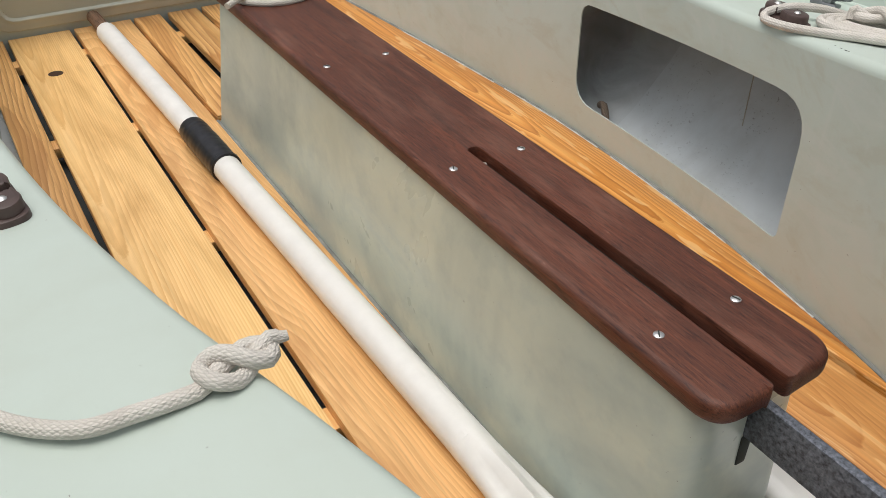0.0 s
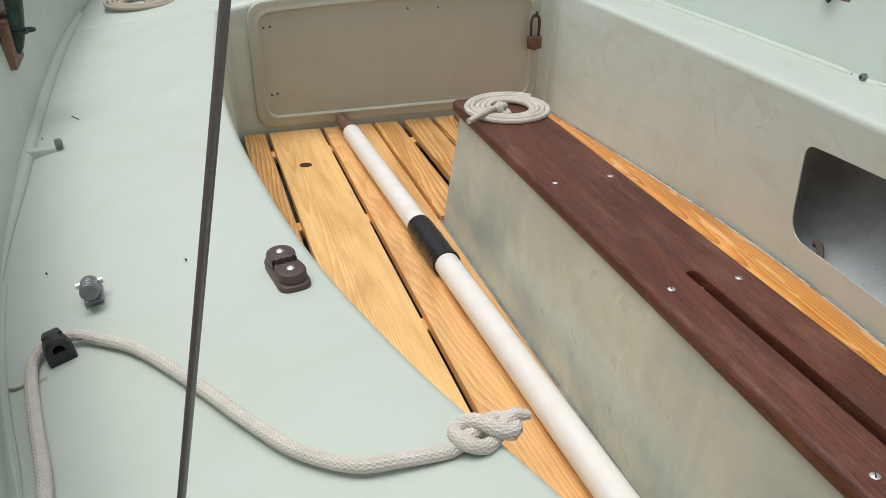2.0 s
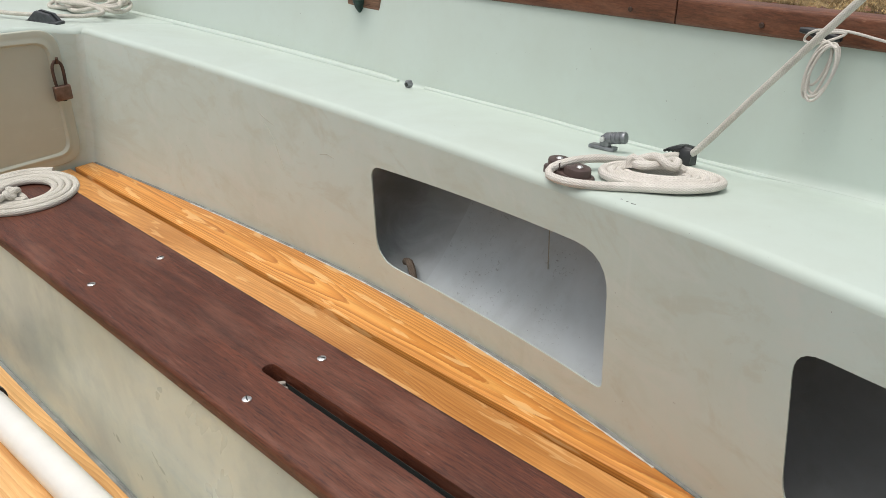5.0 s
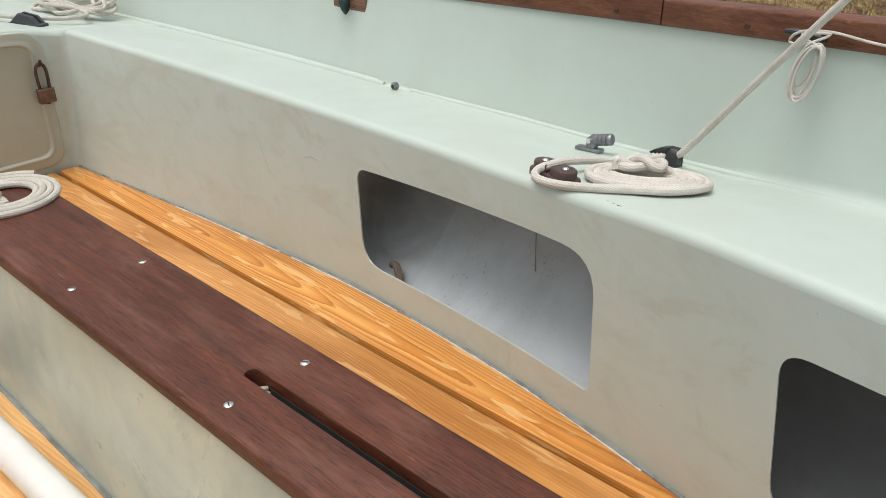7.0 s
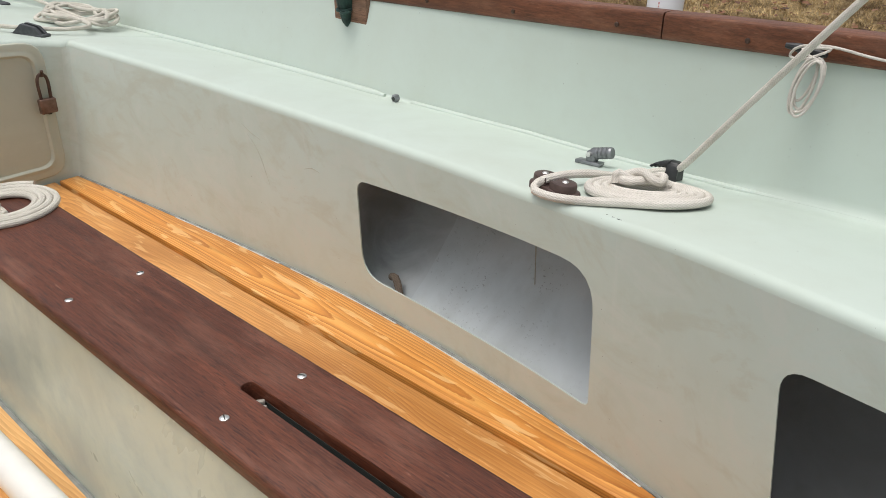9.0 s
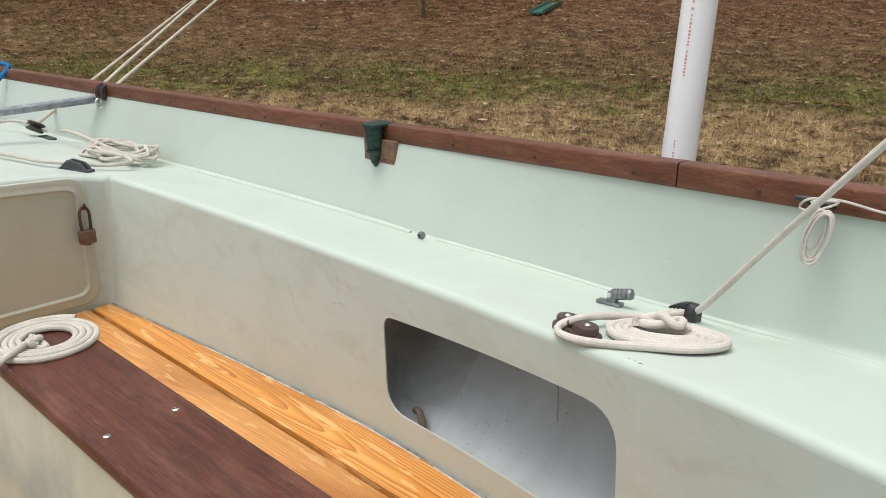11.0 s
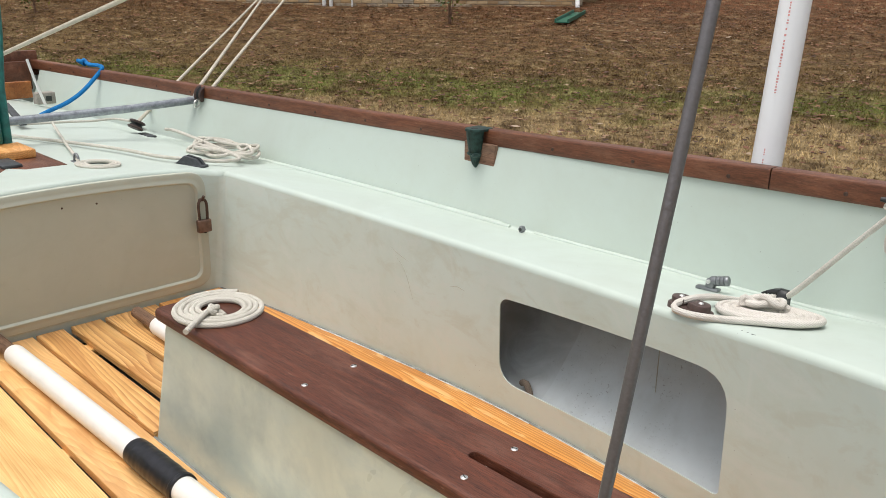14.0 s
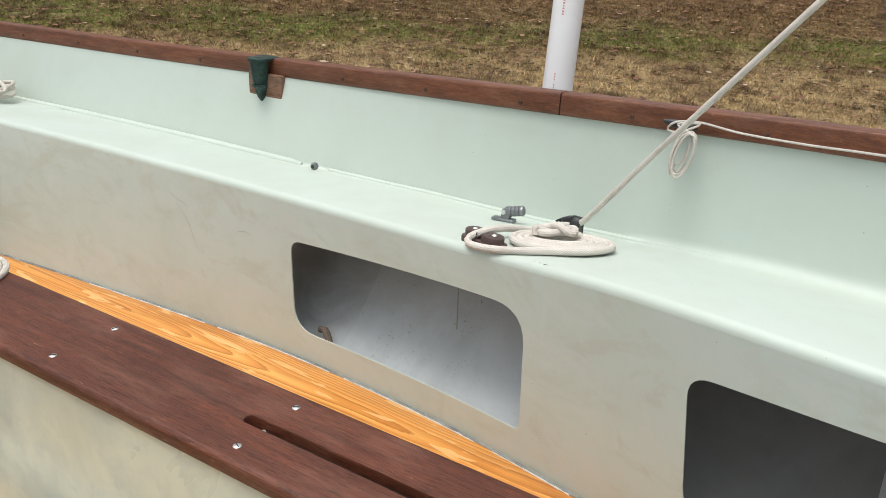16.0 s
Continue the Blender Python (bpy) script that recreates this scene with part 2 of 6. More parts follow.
MINT = gelcoat("mint gelcoat", (0.53, 0.602, 0.545), (0.48, 0.525, 0.455), 0.5, 0.40)
WALL = gelcoat("greyed mint gelcoat", (0.575, 0.655, 0.61), (0.50, 0.55, 0.475), 0.5, 0.42, grime=(0.505, 0.545, 0.47), bloom=((0.60, 0.645, 0.60), (0.49, 0.51, 0.43)))
CASE = gelcoat("worn green gelcoat", (0.615, 0.66, 0.56), (0.31, 0.38, 0.37), 0.85, 0.30, grime=(0.50, 0.57, 0.52), blot=(((-0.57, -0.08, 0.205), 0.075, (0.31, 0.385, 0.385)), ((-0.36, -0.085, 0.13), 0.07, (0.36, 0.43, 0.42)), ((-0.62, -0.08, 0.31), 0.06, (0.56, 0.62, 0.56)), ((-0.30, -0.08, 0.30), 0.08, (0.53, 0.55, 0.44))))
BEIGE = gelcoat("beige hatch paint", (0.46, 0.475, 0.395), (0.40, 0.40, 0.32), 0.6, 0.4, grime=(0.43, 0.435, 0.355))
CREAM = gelcoat("olive cream rim paint", (0.475, 0.49, 0.41), (0.43, 0.43, 0.345), 0.5, 0.4)
BILGE = gelcoat("blue grey bilge paint", (0.61, 0.65, 0.665), (0.42, 0.44, 0.43), 0.7, 0.5, speck=0.5)
# Grey kept dark to carry the shade inside the closed lockers.
DARKLAM = gelcoat("dark laminate for locker shade", (0.235, 0.24, 0.24), (0.14, 0.13, 0.118), 0.6, 0.7)
# Bilge paint colours; the near-black blots paint the shade at the locker's after end.
ENDSHADE = gelcoat("bilge paint with shade blots", (0.57, 0.605, 0.615), (0.40, 0.415, 0.405), 0.7, 0.55, blot=(((-0.485, 0.60, 0.15), 0.11, (0.06, 0.058, 0.052)), ((-0.485, 0.62, 0.19), 0.13, (0.08, 0.078, 0.07)), ((-0.475, 0.56, 0.11), 0.09, (0.10, 0.098, 0.09))))
# Dark brown for the shade inside the floorboard's finger hole.
HOLEDARK = plain("dark brown finger hole shade", (0.05, 0.02, 0.008), 0.5, 0, 0.4, 90, 0.2)
SEALANT = plain("grey sealant", (0.25, 0.258, 0.24), 0.75, 0, 0.45, 24, 0.3)
CAULK = plain("chipped white caulk", (0.66, 0.66, 0.62), 0.8, 0, 0.2, 120, 0.3)
DARKBILGE = gelcoat("dark bilge paint", (0.10, 0.115, 0.12), (0.05, 0.05, 0.045), 0.7, 0.6)
PADWOOD = dark_wood("weathered pad wood", (0.17, 0.09, 0.055), (0.24, 0.14, 0.09), (0.38, 0.27, 0.19), 0.7)
PINE = wood("varnished pine", (0.91, 0.62, 0.29), (0.86, 0.55, 0.225), (0.70, 0.37, 0.115), 78, 1.0, wander=(0.6, 2.0), sway=0.022, calmness=0.3, pores=0.12, stain=(0.62, 0.33, 0.11), stain_amount=0.35)
FIGURED = wood("figured varnished pine", (0.82, 0.52, 0.23), (0.72, 0.40, 0.14), (0.36, 0.135, 0.03), 44, 2.0, wander=(1.2, 4.0), sway=0.045, calmness=0.22, deep=0.07, stain=(0.42, 0.165, 0.04), stain_amount=0.5)
RUDDY = wood("ruddy varnished pine", (0.80, 0.51, 0.23), (0.72, 0.41, 0.16), (0.60, 0.31, 0.11), 64, 3.0, wander=(1.5, 4.0), sway=0.05, calmness=0.5, deep=0.5, stain=(0.60, 0.29, 0.10), stain_amount=0.5)
AMBER = wood("amber stained pine", (0.79, 0.42, 0.125), (0.67, 0.285, 0.06), (0.36, 0.11, 0.016), 70, 1.0, calmness=0.28, wander=(1.0, 2.6), sway=0.035, stain=(0.84, 0.53, 0.23), stain_amount=0.66, stretch=(4.2, 24, 24))
PALEAMBER = wood("pale amber pine", (0.75, 0.395, 0.14), (0.67, 0.315, 0.092), (0.46, 0.175, 0.04), 60, 3.5, wander=(1.8, 5.0), sway=0.045, calmness=0.6, deep=0.12, stain=(0.86, 0.56, 0.26), stain_amount=0.4, stretch=(5.0, 30, 30))
CAP = dark_wood("dark mahogany", (0.066, 0.0185, 0.009), (0.138, 0.040, 0.0178), (0.30, 0.15, 0.103), 0.52, 1.2)
RAIL = dark_wood("red brown rail wood", (0.104, 0.037, 0.018), (0.182, 0.067, 0.032), (0.36, 0.19, 0.115), 0.42, 1.0, 0.25)
ORANGEWOOD = dark_wood("orange stained board", (0.30, 0.095, 0.022), (0.44, 0.16, 0.04), (0.55, 0.28, 0.10), 0.5)
GREYBLOCK = plain("weathered grey block", (0.33, 0.30, 0.26), 0.8, 0, 0.3, 60, 0.3)
OARWHITE = plain("white oar paint", (0.82, 0.80, 0.765), 0.38, 0, 0.06, 25, 0.08)
BAREWOOD = dark_wood("bare grey brown wood", (0.16, 0.09, 0.055), (0.22, 0.13, 0.08), (0.32, 0.22, 0.15), 0.7)
TAPE = plain("black tape", (0.010, 0.010, 0.014), 0.36, 0, 0.5, 60, 0.5)
BLACK = plain("black nylon", (0.02, 0.021, 0.022), 0.42, 0, 0.4, 60, 0.15)
BROWN = plain("brown phenolic", (0.082, 0.052, 0.045), 0.45, 0, 0.3, 60, 0.2)
STEEL = plain("stainless steel", (0.78, 0.77, 0.75), 0.38, 1.0, 0.2, 90, 0.1)
DULL = plain("dull grey metal", (0.27, 0.28, 0.29), 0.45, 0.8, 0.3, 60, 0.2)
GALV = plain("galvanised metal", (0.33, 0.35, 0.38), 0.5, 0.7, 0.45, 45, 0.2)
DARKGALV = plain("dark mottled galvanised metal", (0.15, 0.162, 0.19), 0.55, 0.35, 0.75, 240, 0.3)
BRONZE = plain("verdigris bronze", (0.020, 0.052, 0.042), 0.5, 0.3, 0.7, 70, 0.3)
DARKMETAL = plain("dark pitted metal", (0.075, 0.08, 0.085), 0.55, 0.4, 0.4, 60, 0.2)
BRASS = plain("tarnished brass", (0.19, 0.115, 0.085), 0.45, 0.6, 0.4, 70, 0.2)
RUST = plain("rusted iron", (0.10, 0.06, 0.045), 0.6, 0.5, 0.4, 70, 0.3)
WIRE = plain("grey wire rope", (0.21, 0.20, 0.205), 0.42, 0.8, 0.12, 900, 0.2)
ROPE = rope_stuff("white braided rope", (0.70, 0.66, 0.60), (0.52, 0.47, 0.41), 6.0, 88.0)
PALEROPE = rope_stuff("pale weathered rope", (0.63, 0.60, 0.53), (0.46, 0.42, 0.35))
SUNROPE = rope_stuff("weathered cream rope", (0.60, 0.55, 0.46), (0.43, 0.38, 0.30))
DARKROPE = rope_stuff("dirty brown rope", (0.22, 0.17, 0.13), (0.12, 0.09, 0.07))
THICKROPE = rope_stuff("grey brown laid rope", (0.42, 0.39, 0.35), (0.16, 0.13, 0.11), 3.0, 60.0)
OLDROPE = rope_stuff("weathered rope", (0.50, 0.46, 0.38), (0.34, 0.30, 0.24))
BLUEROPE = rope_stuff("blue rope", (0.015, 0.20, 0.50), (0.01, 0.10, 0.30))
TEAL = plain("flaking teal paint", (0.015, 0.15, 0.13), 0.5, 0, 0.5, 30, 0.3)
PVC = plain("white plastic pipe", (0.80, 0.80, 0.82), 0.32, 0, 0.03, 10, 0.02)
SCRATCH = plain("faint olive scratch", (0.43, 0.455, 0.38), 0.7, 0, 0.3, 120, 0.0)
TAN = plain("tan stain", (0.40, 0.35, 0.25), 0.7, 0, 0.4, 90, 0.0)
REDINK = plain("faded red ink", (0.66, 0.30, 0.28), 0.6, 0, 0.2, 60, 0.0)
# Near-black: real scratches, and the shade drawn inside holes and slots.
INK = plain("near-black for scratches and hole shade", (0.04, 0.045, 0.04), 0.8, 0, 0.2, 60, 0.0)


# ---- helpers ----
def curve(xs, ys):
    """A smooth curve through given stations."""
    xs, ys = np.array(xs, float), np.array(ys, float)
    slope = np.gradient(ys, xs)

    def f(x):
        i = int(np.clip(np.searchsorted(xs, x) - 1, 0, len(xs) - 2))
        h = xs[i + 1] - xs[i]
        s = (x - xs[i]) / h
        if s < 0 or s > 1:
            s = min(max(s, 0.0), 1.0)
        return float((1 + 2 * s) * (1 - s) ** 2 * ys[i] + s * (1 - s) ** 2 * h * slope[i] + s * s * (3 - 2 * s) * ys[i + 1] + s * s * (s - 1) * h * slope[i + 1])

    return f


def thing(name, loc=(0, 0, 0), label="", category="", group="", kind=""):
    ob = new(name)
    ob.empty_display_size = 0.05
    ob.matrix_basis = Matrix.Translation(loc)
    return tagged(ob, label, category, group, kind)


def mesh_of(verts, faces, uvs=None, name="mesh"):
    me = bpy.data.meshes.new(name)
    me.from_pydata([tuple(v) for v in verts], [], faces)
    if uvs is not None:
        layer = me.uv_layers.new(name="UVMap")
        for loop in me.loops:
            layer.data[loop.index].uv = uvs[loop.index]
    me.update()
    return me


def part(name, data, material, parent=None, label="", smooth=True, kind="", angle=35):
    """One mesh object from a bmesh or mesh, in the thing's own space."""
    if isinstance(data, bmesh.types.BMesh):
        me = bpy.data.meshes.new(name)
        bmesh.ops.recalc_face_normals(data, faces=data.faces)
        data.to_mesh(me)
        data.free()
    else:
        me = data
    if not me.materials:
        me.materials.append(material)
    if smooth:
        me.shade_smooth()
        me.set_sharp_from_angle(angle=radians(angle))
    ob = new(name, me)
    if parent is not None:
        ob.parent = parent
    return tagged(ob, label, kind=kind)


def box(size, at=(0, 0, 0), bevel=0.0, seg=2, rot=None):
    bm = bmesh.new()
    bmesh.ops.create_cube(bm, size=1.0)
    bmesh.ops.scale(bm, vec=size, verts=bm.verts)
    if bevel:
        bmesh.ops.bevel(bm, geom=bm.edges[:], offset=bevel, segments=seg, affect="EDGES", profile=0.5)
    m = Matrix.Translation(at) @ (rot.to_matrix().to_4x4() if rot else Matrix.Identity(4))
    bmesh.ops.transform(bm, matrix=m, verts=bm.verts)
    return bm


def slab(outline, z0, z1, bevel=0.0, seg=3, warp=None, under=0.0, ease=None):
    """A plate with the given outline (x, y), from z0 to z1, its upper rim rounded."""
    bm = bmesh.new()
    rings = []
    pts = np.array(outline, float)
    nxt, prv = np.roll(pts, -1, 0), np.roll(pts, 1, 0)
    tan = nxt - prv
    tan /= np.linalg.norm(tan, axis=1)[:, None] + 1e-9
    inward = np.stack([-tan[:, 1], tan[:, 0]], 1)
    area = np.sum(pts[:, 0] * nxt[:, 1] - nxt[:, 0] * pts[:, 1])
    if area < 0:
        inward = -inward
    weight = np.array([ease(x, y) for x, y in outline]) if ease else None
    levels = [(0.0, z0)]
    if under:
        levels = [(under * (1 - math.sin(a)), z0 + under * (1 - math.cos(a))) for a in np.linspace(0, math.pi / 2, seg + 1)]
    if bevel:
        levels += [(bevel * (1 - math.cos(a)), z1 - bevel * (1 - math.sin(a))) for a in np.linspace(0, math.pi / 2, seg + 1)]
    else:
        levels.append((0.0, z1))
    for inset, z in levels:
        q = pts + inward * inset * (weight[:, None] if ease else 1.0)
        rings.append([bm.verts.new((x, y, z)) for x, y in q])
    n = len(pts)
    for a, b in zip(rings, rings[1:]):
        for i in range(n):
            bm.faces.new((a[i], a[(i + 1) % n], b[(i + 1) % n], b[i]))
    bm.faces.new(rings[-1])
    bm.faces.new(rings[0][::-1])
    if warp:
        for v in bm.verts:
            v.co = warp(v.co)
    return bm


def rounded(corners, radii, seg=6):
    """A closed outline with rounded corners."""
    out, n = [], len(corners)
    for i in range(n):
        p, a, b = Vector(corners[i]), Vector(corners[i - 1]), Vector(corners[(i + 1) % n])
        r = radii[i] if isinstance(radii, (list, tuple)) else radii
        da, db = (a - p).normalized(), (b - p).normalized()
        half = da.angle(db) / 2
        d = min(r / math.tan(half), (a - p).length * 0.49, (b - p).length * 0.49)
        for k in range(seg + 1):
            s = k / seg
            q = (p + da * d) * (1 - s) ** 2 + p * (2 * s * (1 - s)) + (p + db * d) * s * s
            out.append((q.x, q.y))
    return out


def spline(pts, step=0.01, closed=False):
    """Even points along a smooth line through the given ones."""
    p = [Vector(q) for q in pts]
    n = len(p)
    out = []
    rng = range(n) if closed else range(n - 1)
    for i in rng:
        a = p[(i - 1) % n] if closed or i > 0 else p[0] * 2 - p[1]
        b, c = p[i], p[(i + 1) % n]
        d = p[(i + 2) % n] if closed or i + 2 < n else p[-1] * 2 - p[-2]
        k = max(2, int((c - b).length / step))
        for j in range(k):
            s = j / k
            out.append(0.5 * ((2 * b) + (c - a) * s + (2 * a - 5 * b + 4 * c - d) * s * s + (3 * b - a - 3 * c + d) * s ** 3))
    if not closed:
        out.append(p[-1])
    return out


def tube(pts, radius, seg=10, closed=False, flat=1.0):
    """A tube along points; radius may be a number or a function of 0..1. It carries a map: round, and metres along."""
    p = [Vector(q) for q in pts]
    n = len(p)
    verts, faces, ring_uv = [], [], []
    t0 = (p[1] - p[0]).normalized()
    nrm = t0.orthogonal().normalized()
    if abs(t0.z) < 0.9:
        nrm = Vector((0, 0, 1)).cross(t0).normalized()
    length = 0.0
    for i in range(n):
        if closed:
            t = (p[(i + 1) % n] - p[i - 1]).normalized()
        else:
            t = (p[min(i + 1, n - 1)] - p[max(i - 1, 0)]).normalized()
        nrm = (nrm - t * nrm.dot(t)).normalized()
        bin_ = t.cross(nrm)
        r = radius(i / (n - 1)) if callable(radius) else radius
        if i:
            length += (p[i] - p[i - 1]).length
        ring_uv.append(length)
        for j in range(seg):
            a = 2 * math.pi * j / seg
            verts.append(p[i] + nrm * (math.cos(a) * r) + bin_ * (math.sin(a) * r * flat))
    uvs = []
    for i in range(n if closed else n - 1):
        k = (i + 1) % n
        v0, v1 = ring_uv[i], ring_uv[k] if k else length + (p[0] - p[-1]).length
        for j in range(seg):
            faces.append((i * seg + j, i * seg + (j + 1) % seg, k * seg + (j + 1) % seg, k * seg + j))
            uvs += [(j / seg, v0), ((j + 1) / seg, v0), ((j + 1) / seg, v1), (j / seg, v1)]
    if not closed:
        faces.append(tuple(range(seg))[::-1])
        uvs += [(0.5, 0)] * seg
        faces.append(tuple((n - 1) * seg + j for j in range(seg)))
        uvs += [(0.5, length)] * seg
    return mesh_of(verts, faces, uvs)


def turned(profile, seg=20):
    """A solid of revolution about z from (radius, z) pairs."""
    bm = bmesh.new()
    rings = [[bm.verts.new((r * math.cos(2 * math.pi * j / seg), r * math.sin(2 * math.pi * j / seg), z)) for j in range(seg)] for r, z in profile]
    for a, b in zip(rings, rings[1:]):
        for j in range(seg):
            bm.faces.new((a[j], a[(j + 1) % seg], b[(j + 1) % seg], b[j]))
    bm.faces.new(rings[0][::-1])
    bm.faces.new(rings[-1])
    return bm


def moved(bm, m):
    bmesh.ops.transform(bm, matrix=m, verts=bm.verts)
    return bm


def loft(sections, close_ends=False):
    """A sheet through rows of points of equal number."""
    n = len(sections[0])
    verts = [q for s in sections for q in s]
    faces = [(i * n + j, i * n + j + 1, (i + 1) * n + j + 1, (i + 1) * n + j) for i in range(len(sections) - 1) for j in range(n - 1)]
    return mesh_of(verts, faces)


# ---- the boat's lines (x forward, y to port, z up from the floorboards) ----
STEM, BULK, TRANSOM = 1.95, -1.53, -3.62
EDGE = curve([-3.7, -1.53, -1.06, -0.7, -0.4, -0.2, 0.0, 0.133, 0.22, 0.29, 0.364, 0.44, 0.6, 0.9, 1.4], [0.43, 0.492, 0.514, 0.518, 0.512, 0.499, 0.474, 0.449, 0.431, 0.413, 0.393, 0.374, 0.335, 0.26, 0.14])
LIP = 0.014
BASE = curve([-1.6, -1.53, -1.4, -1.14, -0.8, -0.5, -0.22, 0.04, 0.2, 0.3, 0.4, 0.6, 0.9, 1.4], [0.447, 0.452, 0.463, 0.484, 0.506, 0.516, 0.504, 0.476, 0.448, 0.429, 0.404, 0.34, 0.245, 0.13])
SEATZ = curve([-3.7, -1.53, -0.7, -0.3, 0.0, 0.137, 0.3, 0.6, 1.4], [0.375, 0.352, 0.346, 0.349, 0.360, 0.372, 0.388, 0.406, 0.44])
RAILY = curve([-3.7, -2.5, -2.0, -1.4, -0.8, -0.3, 0.0, 0.2, 0.5, 0.9, 1.4, 1.95], [0.69, 0.765, 0.80, 0.845, 0.862, 0.838, 0.808, 0.784, 0.735, 0.63, 0.42, 0.03])
RAILZ = curve([-3.7, -2.5, -2.0, -1.1, -0.6, 0.0, 0.3, 0.9, 1.95], [0.52, 0.522, 0.521, 0.524, 0.536, 0.562, 0.577, 0.61, 0.68])


FOOT = curve([-3.7, -1.9, -1.4, -1.08, -0.79, -0.52, -0.3, -0.08, 0.08, 0.15, 0.5, 0.9, 1.4, 1.95], [0.66, 0.845, 0.876, 0.878, 0.874, 0.864, 0.852, 0.830, 0.801, 0.785, 0.72, 0.61, 0.40, 0.005])


SHIFT = curve([-1.6, -1.2, -0.95, -0.6, -0.35, 0.0, 0.2, 0.6, 1.4], [0.0, 0.010, 0.016, 0.013, 0.002, -0.007, -0.006, -0.005, 0.0])


def ED(x, s=1):
    """Half width between the lips of the seats; the starboard lip has its own line."""
    return EDGE(x) + (SHIFT(x) if s < 0 else 0.0)


def YO(x, s=1):
    """Where the seat meets the foot of the coaming."""
    if s < 0:
        return FOOT(x)
    return RAILY(x) - 0.060 + 0.042 * max(0.0, min(1.0, (x + 0.7) / 0.7))


def RY(x, s=1):
    """The rail's line; the starboard side is a little fuller."""
    return RAILY(x) + (0.038 * max(0.0, min(1.0, (0.3 - x) / 0.8)) * max(0.0, min(1.0, (x + 3.4) / 1.5)) if s < 0 else 0.0)


def foot_y(x, s=1):
    """Half width of the floor; the starboard seat front stands steeper aft."""
    return max(BASE(x), 0.487) if s < 0 and x < -0.9 else BASE(x)


def wall_y(x, z, s=1):
    f = min(max(z / (SEATZ(x) - LIP), -0.2), 1.0)
    return foot_y(x, s) * (1 - f) + ED(x, s) * f


def stations(a, b, step):
    return list(np.linspace(a, b, max(2, int(round((b - a) / step)) + 1)))


def seat_section(x, s):
    """From the lip of the seat, across it and up the coaming."""
    w, zt, ry, rz = ED(x, s), SEATZ(x), RY(x, s), RAILZ(x)
    r = LIP
    yo = YO(x, s)
    zo = zt - 0.040 - 0.012 * max(0.0, min(1.0, (x + 0.3) / 0.5))
    q = 0.007 + 0.012 * max(0.0, min(1.0, (x - 0.12) / 0.08)) + 0.006 * max(0.0, min(1.0, (x - 0.3) / 0.4))
    pts = []
    for a in np.linspace(0, math.pi / 2, 7):
        pts.append((w + r * (1 - math.cos(a)), zt - r + r * math.sin(a)))
    for f in np.linspace(0.12, 0.88, 7):
        y = w + r + (yo - q - w - r) * f
        pts.append((y, zt + (zo - zt) * f ** 1.5))
    for a in np.linspace(0, math.pi / 2, 6):
        pts.append((yo - q + q * math.sin(a), zo + q * (1 - math.cos(a))))
    for f in np.linspace(0.15, 1, 6):
        pts.append((yo + (ry - yo) * f, zo + q + (rz - 0.012 - zo - q) * f))
    return [(x, s * y, z) for y, z in pts]


def ring_hole(outline, x0, x1, z0, z1, rings=6):
    """A panel in x and z with a hole of the given outline in it."""
    cx = sum(p[0] for p in outline) / len(outline)
    cz = sum(p[1] for p in outline) / len(outline)
    outer = []
    for px, pz in outline:
        dx, dz = (px - cx), (pz - cz)
        k = min((x1 - cx) / dx if dx > 1e-9 else 1e9, (x0 - cx) / dx if dx < -1e-9 else 1e9, (z1 - cz) / dz if dz > 1e-9 else 1e9, (z0 - cz) / dz if dz < -1e-9 else 1e9)
        outer.append((cx + dx * k, cz + dz * k))
    for corner in ((x0, z0), (x0, z1), (x1, z0), (x1, z1)):
        i = min(range(len(outer)), key=lambda j: (outer[j][0] - corner[0]) ** 2 + (outer[j][1] - corner[1]) ** 2)
        outer[i] = corner
    verts, faces, n = [], [], len(outline)
    for k in range(rings + 1):
        f = (k / rings) ** 1.5
        verts += [(a[0] * (1 - f) + b[0] * f, a[1] * (1 - f) + b[1] * f) for a, b in zip(outline, outer)]
    for k in range(rings):
        for j in range(n):
            faces.append((k * n + j, k * n + (j + 1) % n, (k + 1) * n + (j + 1) % n, (k + 1) * n + j))
    return verts, faces


def dense(outline, step=0.012):
    out = []
    for a, b in zip(outline, outline[1:] + outline[:1]):
        k = max(1, int(math.dist(a, b) / step))
        out += [(a[0] + (b[0] - a[0]) * j / k, a[1] + (b[1] - a[1]) * j / k) for j in range(k)]
    return out


HOLES = [
    (dense(rounded([(-0.444, 0.256), (-0.44, 0.062), (0.108, 0.062), (0.106, 0.288)], [0.028, 0.055, 0.014, 0.062])), (-0.56, 0.18)),
    (dense(rounded([(0.384, 0.302), (0.405, 0.075), (0.93, 0.085), (0.93, 0.358)], [0.036, 0.05, 0.02, 0.05])), (0.33, 1.02)),
]


